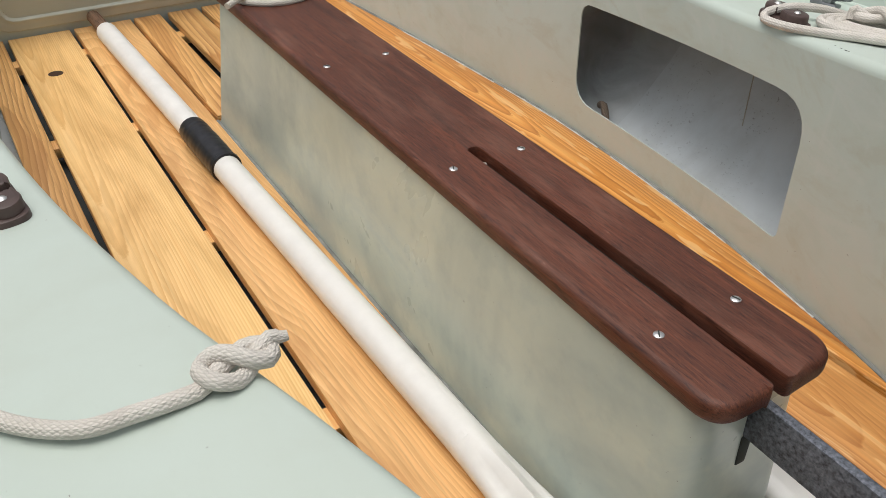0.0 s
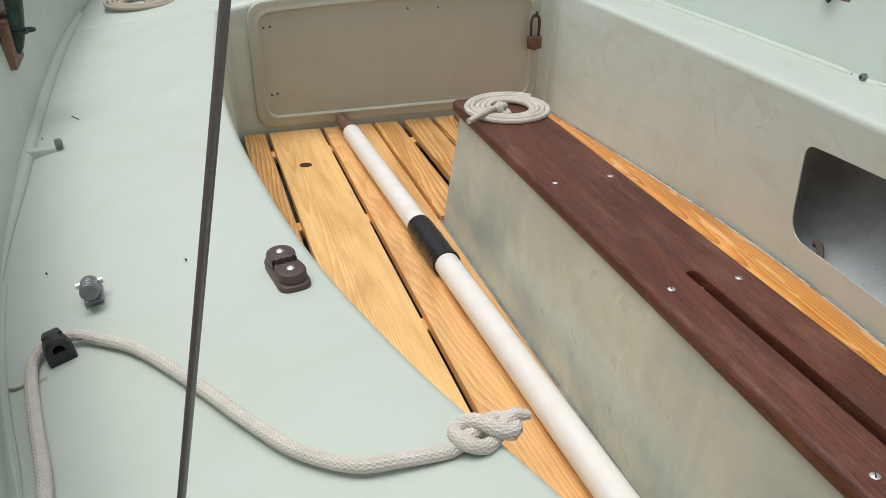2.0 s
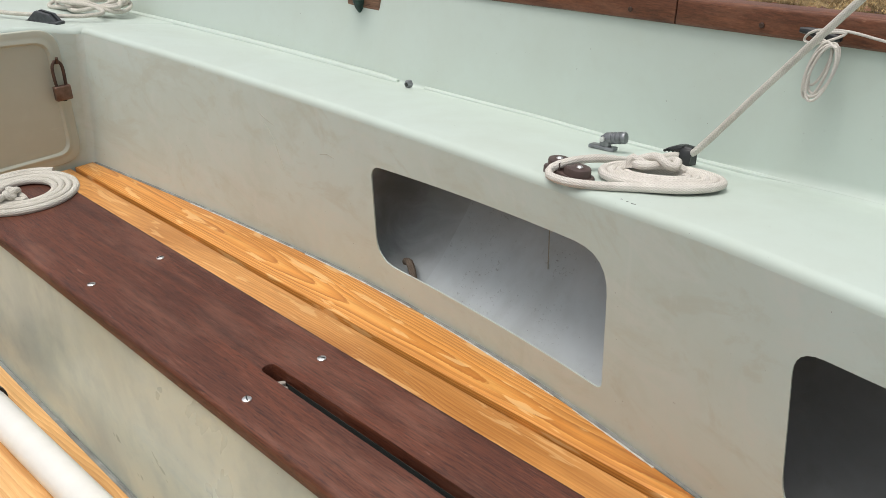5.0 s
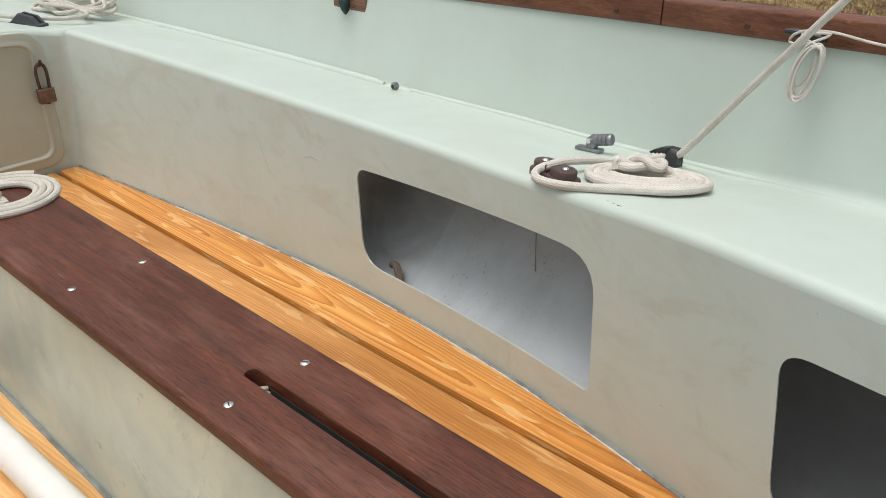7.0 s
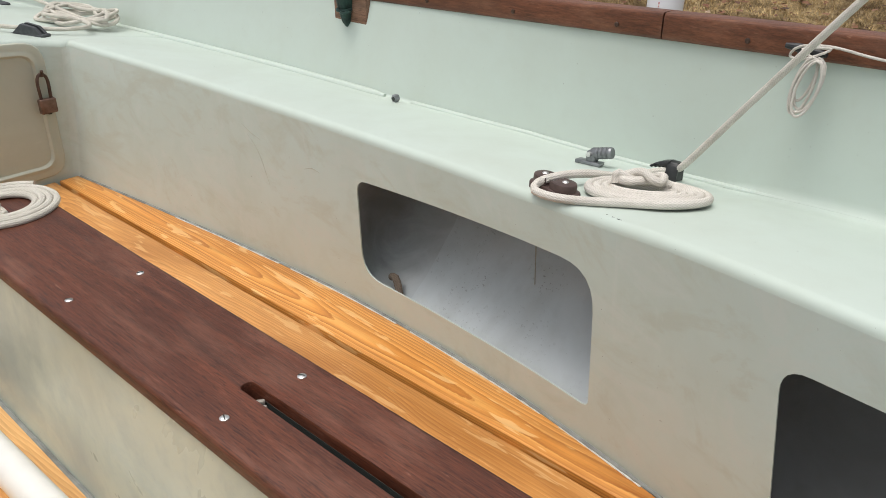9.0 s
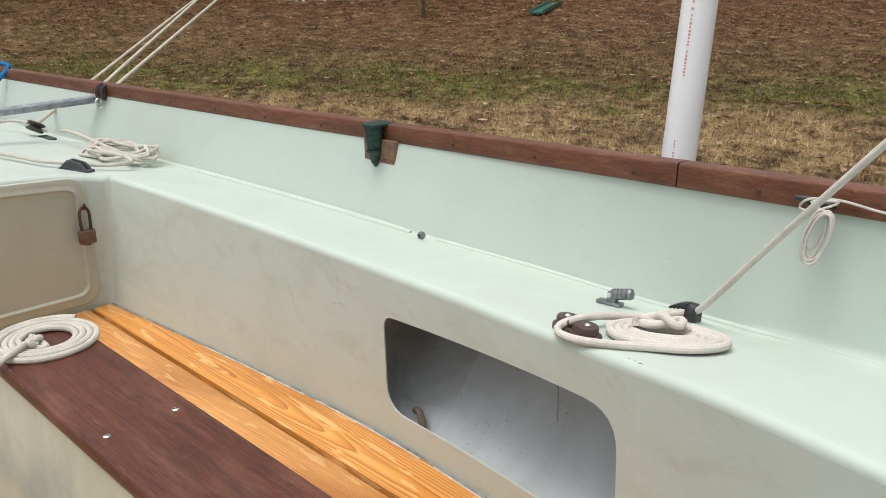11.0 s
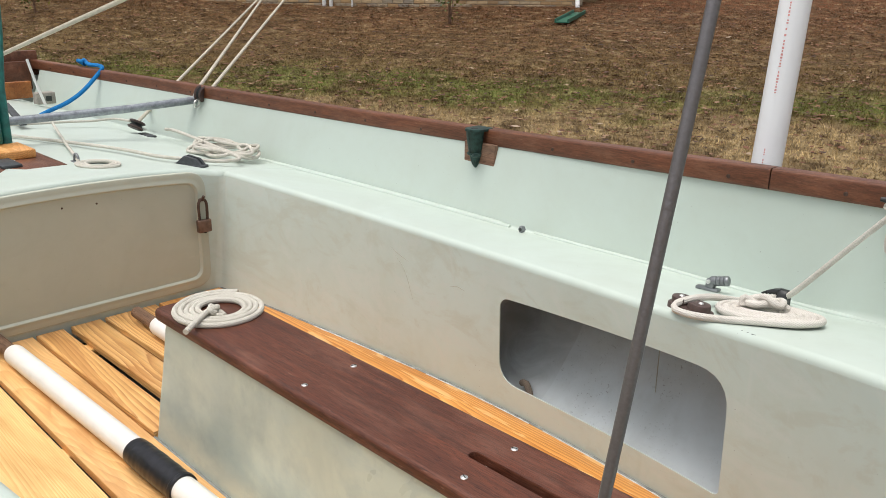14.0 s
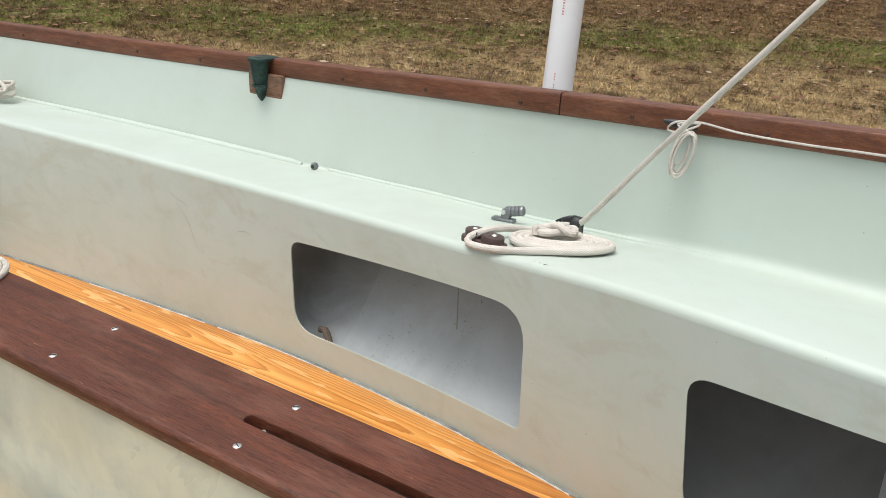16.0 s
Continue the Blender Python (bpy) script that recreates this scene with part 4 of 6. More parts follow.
def lawn(name, blade=False):
    """Dry tan grass near by, a green band, leaf litter beyond."""
    m, nt, b = nodes_of(name, 0.95, spec=0.1)
    v = coords(nt)
    band = nt.nodes.new("ShaderNodeVectorMath")
    band.operation = "DOT_PRODUCT"
    nt.links.new(v, band.inputs[0])
    band.inputs[1].default_value = (-0.64 + 0.15 * 0.768, 0.768 + 0.15 * 0.64, 0)
    wob = fuzz(nt, v, 0.8, 6, 0.68)
    pos = nt.nodes.new("ShaderNodeMath")
    pos.operation = "MULTIPLY_ADD"
    nt.links.new(wob, pos.inputs[0])
    pos.inputs[1].default_value = 5.0
    nt.links.new(band.outputs["Value"], pos.inputs[2])
    sc = nt.nodes.new("ShaderNodeMath")
    sc.operation = "DIVIDE"
    nt.links.new(pos.outputs[0], sc.inputs[0])
    sc.inputs[1].default_value = 20.0
    c = ramp(nt, sc.outputs[0], [(0.0, (0.54, 0.41, 0.235)), (0.515, (0.49, 0.37, 0.20)), (0.555, (0.20, 0.185, 0.060)), (0.595, (0.165, 0.205, 0.050)), (0.635, (0.215, 0.155, 0.068)), (0.80, (0.19, 0.108, 0.050)), (1.0, (0.18, 0.070, 0.034))])
    dark = fuzz(nt, v, 1.6, 5, 0.7)
    c = blend(nt, ramp(nt, dark, [(0.36, (0.65,) * 3), (0.55, (0, 0, 0))]), c, (0.10, 0.06, 0.032))
    clump = fuzz(nt, v, 3.6, 7, 0.8)
    c = blend(nt, ramp(nt, clump, [(0.40, (0.88,) * 3), (0.49, (0, 0, 0))]), c, (0.055, 0.030, 0.014))
    c = blend(nt, ramp(nt, clump, [(0.53, (0, 0, 0)), (0.64, (0.6,) * 3)]), c, (0.50, 0.38, 0.22))
    if blade:
        geo = nt.nodes.new("ShaderNodeNewGeometry")
        c = blend(nt, 1.0, c, ramp(nt, geo.outputs["Random Per Island"], [(0.0, (0.58, 0.54, 0.48)), (0.4, (0.86, 0.84, 0.79)), (0.75, (1.2, 1.17, 1.1)), (1.0, (1.65, 1.57, 1.4))]), "MULTIPLY")
    else:
        f1 = fuzz(nt, v, 7, 7, 0.75)
        c = blend(nt, ramp(nt, f1, [(0.40, (0.75,) * 3), (0.6, (0, 0, 0))]), c, (0.08, 0.052, 0.026))
        f2 = fuzz(nt, v, 40, 5, 0.75)
        c = blend(nt, ramp(nt, f2, [(0.52, (0, 0, 0)), (0.7, (0.6,) * 3)]), c, (0.30, 0.21, 0.12))
        relief(nt, b, f2, 0.9, 0.03)
    nt.links.new(c, b.inputs["Base Color"])
    return m


ground = part("ground", bm, lawn("dry lawn"))
tagged(ground, "dry brown lawn with green bands and fallen leaves", "ground", kind="structure")


rng = np.random.default_rng(7)
lateral = Vector((0.768, 0.64, 0))
cells = 900000
s_ = 2.4 + 19.5 * rng.random(cells) ** 1.35
l_ = (-12.5 + 33.0 * rng.random(cells)) * (0.35 + 0.65 * s_ / 17.0) - 0.3
gx, gy = AWAY.x * s_ + lateral.x * l_, AWAY.y * s_ + lateral.y * l_
gz = -0.72 + 0.0041 * s_ ** 2 + 0.05 * np.maximum(0, -l_ - 4.0) * np.clip((s_ - 10) / 5, 0, 1) + 0.012 * np.sin(gx * 1.3 + 0.7 * gy) * np.sin(0.9 * gy - 0.4 * gx)
hgt = (0.018 + 0.034 * rng.random(cells) ** 1.5) * np.where(s_ > 11.2, 0.6, 1.0)
ang, lean = rng.random(cells) * 2 * math.pi, rng.random((cells, 2)) - 0.5
wid = 0.0022 + 0.0030 * rng.random(cells)
vv = np.empty((cells, 3, 3))
vv[:, 0] = np.stack([gx - wid * np.cos(ang), gy - wid * np.sin(ang), gz - 0.005], 1)
vv[:, 1] = np.stack([gx + wid * np.cos(ang), gy + wid * np.sin(ang), gz - 0.005], 1)
vv[:, 2] = np.stack([gx + lean[:, 0] * hgt * 2.2, gy + lean[:, 1] * hgt * 2.2, gz + hgt], 1)
me = bpy.data.meshes.new("grass")
me.vertices.add(cells * 3)
me.vertices.foreach_set("co", vv.reshape(-1))
me.loops.add(cells * 3)
me.loops.foreach_set("vertex_index", np.arange(cells * 3))
me.polygons.add(cells)
me.polygons.foreach_set("loop_start", np.arange(0, cells * 3, 3))
me.update()
grass = part("grass", me, lawn("grass blades", True), smooth=False)
tagged(grass, "short dry grass with greener streaks", "grass", kind="stuff")

# fallen leaves
n_leaf = 26000
m, nt, b = nodes_of("fallen leaves", 0.8)
geo = nt.nodes.new("ShaderNodeNewGeometry")
nt.links.new(ramp(nt, geo.outputs["Random Per Island"], [(0.0, (0.04, 0.022, 0.013)), (0.5, (0.14, 0.056, 0.028)), (0.85, (0.22, 0.10, 0.05)), (0.975, (0.31, 0.20, 0.12)), (1.0, (0.46, 0.37, 0.28))]), b.inputs["Base Color"])
verts, faces = [], []
for i in range(n_leaf):
    s = 4.0 + 12.6 * rng.random() ** 0.7
    l = (-12.5 + 33.0 * rng.random()) * (0.35 + 0.65 * s / 17.0) - 0.5
    x, y = AWAY.x * s + lateral.x * l, AWAY.y * s + lateral.y * l
    z = ground_z(x, y) + 0.02 + 0.02 * rng.random()
    r, a, t = 0.020 + 0.036 * rng.random() ** 2, rng.random() * 6.28, rng.random(4) * 0.02
    k = len(verts)
    for q, (u, w) in enumerate(((1, 0), (0.1, 0.55), (-1, 0), (0.1, -0.55))):
        verts.append((x + r * (u * math.cos(a) - w * math.sin(a)), y + r * (u * math.sin(a) + w * math.cos(a)), z + t[q]))
    faces.append((k, k + 1, k + 2, k + 3))
leaves = part("fallen_leaves", mesh_of(verts, faces), m, smooth=False)
tagged(leaves, "scattered dry brown fallen leaves on the lawn", "leaves", kind="stuff")


# ---- ropes ----
def rope(name, pts, radius, material, label, category="rope", step=0.008, seg=10, group=""):
    """One rope along the given points."""
    ob = part(name, tube(spline(pts, step), radius, seg), material)
    return tagged(ob, label, category, group)


# one figure-of-eight: u along the rope, w across, h up
KNOT = [(-0.046, -0.008, 0.001), (-0.030, -0.003, 0.005), (-0.010, 0.004, 0.008), (0.010, 0.014, 0.007), (0.026, 0.010, 0.006), (0.031, -0.002, 0.006), (0.022, -0.014, 0.007), (0.006, -0.011, 0.014), (-0.008, 0.002, 0.019), (-0.020, 0.013, 0.015), (-0.033, 0.010, 0.009), (-0.037, -0.004, 0.013), (-0.028, -0.016, 0.009), (-0.010, -0.018, 0.002), (0.006, -0.008, 0.001), (0.018, 0.001, 0.006), (0.034, 0.004, 0.015)]


def eight_at(place, direction, k, tail):
    """The points of a figure-of-eight stopper knot."""
    a = math.atan2(direction[1], direction[0])
    return [(place[0] + k * (u * math.cos(a) - w * math.sin(a)), place[1] + k * (u * math.sin(a) + w * math.cos(a)), place[2] + k * h) for u, w, h in KNOT + list(tail)]


def knot_at(place, direction, k=1.0, tail=((0.030, -0.014, 0.004), (0.044, -0.020, 0.004))):
    """The points of an overhand stopper knot, entered along the given direction."""
    a = math.atan2(direction[1], direction[0])
    pts = [(-0.030, -0.016, 0.003)]
    for t in np.linspace(math.pi + 0.5, 3 * math.pi - 0.5, 26):
        pts.append((-0.0085 * (math.sin(t) + 2 * math.sin(2 * t)), 0.0058 * (math.cos(t) - 2 * math.cos(2 * t)), 0.008 - 0.0075 * math.sin(3 * t)))
    out = []
    for u, w, h in pts + list(tail):
        out.append((place[0] + k * (u * math.cos(a) - w * math.sin(a)), place[1] + k * (u * math.sin(a) + w * math.cos(a)), place[2] + k * h))
    return out


def spiral(center, r0, r1, turns, stretch=(1.0, 1.0), angle=0.0, start=0.0, bump=0.0, slim=0.0):
    out = []
    n = int(turns * 20)
    for i in range(n + 1):
        f = i / n
        a = start + 2 * math.pi * turns * f
        r = r0 + (r1 - r0) * f + bump * math.sin(3.1 * a) * 0.5
        u, w = r * math.cos(a) * stretch[0], (r - slim) * math.sin(a) * stretch[1]
        out.append((center[0] + u * math.cos(angle) - w * math.sin(angle), center[1] + u * math.sin(angle) + w * math.cos(angle), center[2] + 0.0015 * math.sin(a * 0.7)))
    return out


def seat_z(x, y):
    w = EDGE(x) + 0.03
    yo = YO(x, y)
    drop = 0.040 + 0.012 * max(0.0, min(1.0, (x + 0.3) / 0.5))
    f = min(1.0, max(0.0, (abs(y) - w) / (yo - w)))
    return SEATZ(x) - drop * f ** 1.5


RR = 0.0062
# starboard jib sheet: from forward, through the fairlead, across the seat to a knot over the lip
path = []
for x, y in ((0.95, -0.58), (0.55, -0.690), (0.35, -0.728), (0.208, -0.747), (0.114, -0.765), (0.046, -0.777), (0.005, -0.780), (-0.014, -0.766), (-0.016, -0.742), (0.005, -0.714), (0.049, -0.676), (0.141, -0.624), (0.212, -0.589), (0.273, -0.555), (0.310, -0.518), (0.319, -0.486)):
    lift = 0.003 if abs(x + 0.014) < 0.015 else 0.0
    path.append((x, y, seat_z(x, y) + RR + lift))
path += eight_at((0.313, -0.414, SEATZ(0.31) + RR - 0.002), (-0.10, 1.0), 0.72, ((0.042, 0.002, 0.012), (0.050, 0.000, 0.012)))
rope("jib_sheet", path, lambda f: RR if f < 0.975 else RR * (1 - 16 * (f - 0.975)), ROPE, "white braided jib sheet lying over the seat, knotted at its end", group="jib sheets")

# port jib sheet: from the sail down through the fairlead, round the cam cleat, then coiled flat
FAIR = (0.062, 0.728)
fz = seat_z(*FAIR)
path = [(1.40, 0.48, 1.97), (0.96, 0.54, 1.43), (0.535, 0.598, 0.908), (0.317, 0.628, 0.642), (0.196, 0.675, 0.497), (0.092, 0.715, fz + 0.040), (0.066, 0.727, fz + 0.0165), (0.045, 0.712, fz + 0.012), (0.026, 0.640, fz + 0.020), (0.010, 0.570, SEATZ(0) + 0.010), (-0.002, 0.532, SEATZ(0) + 0.016), (-0.010, 0.508, SEATZ(0) + 0.0165), (-0.021, 0.492, SEATZ(0) + 0.011), (-0.016, 0.479, SEATZ(0) + 0.005), (0.019, 0.470, SEATZ(0.02) + RR), (0.062, 0.479, SEATZ(0.06) + RR), (0.108, 0.501, SEATZ(0.108) + RR - 0.001)]
coil = spiral((0.104, 0.572, 0), 0.087, 0.037, 4.342, (1, 1), radians(24), -1.25, slim=0.020)
path += [(x, y, seat_z(x, y) + RR + 0.001) for x, y, _ in coil]
path += eight_at((0.092, 0.574, seat_z(0.092, 0.574) + 0.0165), (-1.0, -0.42), 0.86, ((0.037, 0.004, 0.008), (0.036, 0.008, -0.002)))
rope("jib_sheet", path, lambda f: 0.0049 if f < 0.45 else min(RR, 0.0049 + (f - 0.45) * 0.02), ROPE, "white braided jib sheet through a fairlead, coiled flat on the seat", group="jib sheets")

# coil on the trunk cap
coil = spiral((-0.722, 0.012, 0.281 + 0.0055), 0.088, 0.038, 4.6, (1, 1), 0, 2.2)
path = coil + knot_at((-0.703, -0.014, 0.281 + 0.012), (0.054, -0.084), 0.52, ((0.040, -0.006, 0.010), (0.090, -0.002, 0.004)))
path[-1] = (-0.649, -0.098, 0.281 + 0.012)
rope("rope_coil", path, 0.0055, PALEROPE, "weathered white rope coiled flat on the trunk cap", "rope coil")

# coil on the starboard quarter
z0 = seat_z(-1.72, -0.70) + 0.007
path = spiral((-1.73, -0.70, z0), 0.038, 0.095, 4.2, (1, 1), 0, 0.5) + [(-1.80, -0.56, z0 + 0.025), (-1.95, -0.42, z0 + 0.05), (-2.15, -0.33, z0 + 0.05), (-2.45, -0.30, z0 + 0.05)]
rope("rope_coil", path, 0.0058, OLDROPE, "weathered rope coiled flat on the after deck", "rope coil")

# untidy hank on the port quarter
random.seed(5)
path = [(-2.10, 0.60, 0.392), (-2.04, 0.625, 0.385)]
for i in range(34):
    a = i * 1.05
    r = 0.09 + 0.03 * math.sin(i * 2.3)
    path.append((-1.80 + 1.5 * r * math.cos(a) + 0.02 * random.random(), 0.645 + 0.78 * r * math.sin(a), 0.354 + 0.0075 * (i % 4) - 0.03 * max(0, 0.78 * r * math.sin(a))))
path += [(-1.62, 0.60, 0.366), (-1.60, 0.55, 0.364), (-1.635, 0.50, 0.366), (-1.66, 0.46, 0.372)]
path += [(-1.75, 0.40, 0.376), (-1.89, 0.36, 0.380), (-2.09, 0.281, 0.384), (-2.6, 0.05, 0.392)]
rope("rope_hank", path, 0.0055, PALEROPE, "weathered rope hank beside a black cleat", "rope coil")

# small coil with its strap
path = [(-2.45, 0.345, 0.400), (-2.37, 0.324, 0.396), (-2.1, 0.255, 0.388), (-1.84, 0.19, 0.384)] + spiral((-1.745, 0.215, 0.380), 0.062, 0.035, 3.2, (1.1, 0.8), 0.5, 3.3)
rope("rope_coil", path, 0.0048, PALEROPE, "small weathered rope coil on the after deck", "rope coil")
strap = thing("deck_strap", (-1.83, 0.185, 0.374), "grey metal deck strap", "fitting")
part("base", box((0.05, 0.018, 0.004), (0, 0, 0.002), 0.001), DULL, strap)
part("loop", tube(spline([(-0.016, 0, 0.002), (-0.012, 0, 0.02), (0, 0, 0.026), (0.012, 0, 0.02), (0.016, 0, 0.002)], 0.004), 0.004, 8), DULL, strap)


# ---- deck fittings ----
def cam_cleat():
    c = thing("cam_cleat", (0, 0, 0), "brown cam cleat with steel screws on the seat edge", "cleat", "cam cleats")
    part("base", slab(rounded([(-0.043, -0.018), (0.043, -0.018), (0.043, 0.018), (-0.043, 0.018)], 0.016, 6), -0.006, 0.009, 0.003, 2), BROWN, c)
    for s in (-1, 1):
        teeth = [(s * (0.0045 + 0.0016 * (k % 2)), -0.014 + 0.0035 * k) for k in range(9)]
        back = [(s * (0.020 + 0.019 * math.cos(a)), 0.0165 * math.sin(a)) for a in np.linspace(math.pi / 2, -math.pi / 2, 10)]
        part("cam", slab(teeth + back, 0.0092, 0.0205, 0.003, 2), BROWN, c)
        part("screw", moved(turned([(0.0048, 0), (0.0048, 0.0008), (0.003, 0.0024), (0.001, 0.003)], 14), Matrix.Translation((s * 0.0215, 0, 0.0202))), STEEL, c)
    return c


cleat_a = cam_cleat()
cleat_a.matrix_basis = pose(-0.043, -0.519, SEATZ(-0.03) - 0.002, 3, 0, 8)
copy_thing(cleat_a, pose(-0.003, 0.507, SEATZ(0.0) - 0.002, -3, 0, -13))


def fairlead():
    f = thing("fairlead", (0, 0, 0), "black plastic fairlead with a toothed tongue guiding the jib sheet", "fairlead", "fairleads")
    bm = bmesh.new()
    loops = []
    for x, k in ((-0.008, 0.95), (-0.006, 1.0), (0.009, 0.98), (0.012, 0.88)):
        arc = np.linspace(0, math.pi, 17)
        out = [bm.verts.new((x, 0.0165 * k * math.copysign(abs(math.cos(a)) ** 0.7, math.cos(a)), -0.008 + 0.036 * k * math.sin(a) ** 0.7)) for a in arc]
        inn = [bm.verts.new((x, 0.0066 * (2 - k) * math.cos(a), 0.0100 + 0.0095 * (2 - k) * math.sin(a))) for a in arc]
        loops.append((out, inn))
    for (o1, i1), (o2, i2) in zip(loops, loops[1:]):
        for k in range(16):
            bm.faces.new((o1[k], o1[k + 1], o2[k + 1], o2[k]))
            bm.faces.new((i1[k], i2[k], i2[k + 1], i1[k + 1]))
    for o1, i1 in (loops[0], loops[-1]):
        for k in range(16):
            bm.faces.new((o1[k], o1[k + 1], i1[k + 1], i1[k]))
    part("arch", bm, BLACK, f)
    part("sill", box((0.019, 0.030, 0.019), (0.002, 0, 0.0015), 0.003), BLACK, f)
    top = [(-0.004, 0.0272), (-0.018, 0.0245), (-0.032, 0.018), (-0.041, 0.012)]
    teeth = [(-0.037 + 0.0036 * k, 0.009 + 0.0006 * k + (0.003 if k % 2 else 0.0)) for k in range(9)]
    tongue = slab(top + teeth, -0.010, 0.010, 0.003, 2, warp=lambda c: Vector((c.x, c.z * (1.0 + 8 * (c.x + 0.03)), c.y)), under=0.003)
    part("tongue", tongue, BLACK, f)
    return f


fair_a = fairlead()
fair_a.matrix_basis = pose(0.004, -0.754, seat_z(0.004, -0.754) + 0.003, 10, 0, 17) @ Matrix.Scale(0.86, 4)
copy_thing(fair_a, pose(*FAIR, fz + 0.003, -8, 0, 4) @ Matrix.Scale(1.08, 4))


def hinge_block():
    h = thing("swivel_fitting", (0, 0, 0), "grey metal swivel fitting bolted to the seat", "fitting", "swivel fittings")
    part("plate", box((0.044, 0.020, 0.006), (-0.008, 0, 0.003), 0.0015), DULL, h)
    part("lug", box((0.018, 0.018, 0.02), (-0.004, 0, 0.014), 0.005), DULL, h)
    part("barrel", moved(turned([(0.0085, -0.016), (0.0098, -0.014), (0.0098, -0.004), (0.0086, -0.003), (0.0098, -0.001), (0.0098, 0.003), (0.0086, 0.004), (0.0098, 0.006), (0.0098, 0.011), (0.0086, 0.012), (0.0098, 0.014), (0.0098, 0.018), (0.0085, 0.020)], 16), Matrix.Translation((0.010, 0, 0.021)) @ Matrix.Rotation(radians(78), 4, "Y")), DULL, h)
    part("pin", moved(turned([(0.004, -0.014), (0.004, 0.014)], 10), Matrix.Translation((-0.006, 0, 0.018)) @ Matrix.Rotation(radians(90), 4, "X")), STEEL, h)
    return h


hb = hinge_block()
hb.matrix_basis = pose(-0.058, 0.690, seat_z(-0.058, 0.690) - 0.001, -8, 0, 8)
copy_thing(hb, pose(-0.100, -0.728, seat_z(-0.100, -0.728) - 0.001, 6, 0, 6) @ Matrix.Scale(1.02, 4))


def drain(spout):
    d = thing("drain_fitting", (0, 0, 0), "small grey metal drain nut beside the coaming", "fitting", "drain fittings")
    if spout:
        part("spout", slab([(-0.016, -0.045), (0.006, -0.045), (0.006, 0.0), (-0.006, 0.0)], -0.018, -0.003, 0.004, 3), MINT, d)
    part("nut", moved(turned([(0.0085, 0), (0.0085, 0.009), (0.007, 0.011)], 6), Matrix.Rotation(radians(-90), 4, "X")), DULL, d)
    part("bore", moved(turned([(0.0045, 0.0112), (0.004, 0.0116)], 10), Matrix.Rotation(radians(-90), 4, "X")), INK, d)
    return d


dr = drain(False)
dr.matrix_basis = pose(-0.60, 0.770, seat_z(-0.6, 0.770) + 0.008, 0, 0, 180)
dr = drain(True)
dr.matrix_basis = pose(-0.650, -0.820, seat_z(-0.650, -0.820) + 0.010, 0, 0, 14)


def oarlock(low):
    o = thing("oarlock_socket", (0, 0, 0), "verdigris bronze oarlock socket on a wooden pad", "oarlock", "oarlock sockets")
    part("pad", slab(rounded([(-0.050, low - 0.008), (0.058, low - 0.008), (0.060, 0.02), (-0.050, 0.02)], [0.010, 0.003, 0.003, 0.003], 4), 0.0, 0.014, 0.002, 2, warp=lambda c: Vector((c.x, -c.z, c.y))), PADWOOD, o, "weathered wooden pad")
    lip = rounded([(-0.034, 0.024), (0.024, 0.024), (0.024, -0.026), (0.010, -0.044), (-0.020, -0.044), (-0.034, -0.026)], 0.010, 5)
    part("plate", slab(lip, 0.0515, 0.0575, 0.002, 2), BRONZE, o)
    rows = []
    for z, half, deep in ((0.0525, 0.026, 0.029), (0.040, 0.0245, 0.028), (0.018, 0.022, 0.025), (-0.004, 0.018, 0.021), (-0.022, 0.014, 0.017), (-0.036, 0.010, 0.012), (-0.046, 0.004, 0.005)):
        row = []
        for a in np.linspace(0, math.pi, 25):
            flute = 1.0 - 0.16 * math.exp(-((a - math.pi / 2) / 0.22) ** 2) + 0.05 * math.cos(a * 8)
            row.append((-0.005 + half * math.cos(a), -0.0145 - deep * flute * math.sin(a), z))
        rows.append(row)
    part("socket", loft(rows), BRONZE, o, angle=60)
    part("band", tube(spline([(-0.024, -0.016, -0.006), (-0.018, -0.032, -0.008), (-0.005, -0.037, -0.009), (0.008, -0.032, -0.008), (0.014, -0.016, -0.006)], 0.004), 0.0032, 8), BRONZE, o)
    part("hook", tube([(0.016 + 0.010 * math.cos(a), -0.036 + 0.010 * math.sin(a), -0.010) for a in np.linspace(0, 2 * math.pi, 16, endpoint=False)], 0.0032, 8, closed=True), BRONZE, o, "small bronze ring")
    part("bore", moved(turned([(0.010, 0.0577), (0.009, 0.0582)], 14), Matrix.Translation((-0.005, -0.022, 0))), INK, o)
    return o


ol = oarlock(-0.128)
ol.matrix_basis = pose(-0.822, RAILY(-0.822) - 0.009, RAILZ(-0.822) - 0.056, 0, 0, -1)
ol = oarlock(-0.058)
ol.matrix_basis = pose(-0.85, -RY(-0.85, -1) + 0.009, RAILZ(-0.85) - 0.052, 0, 0, 181)

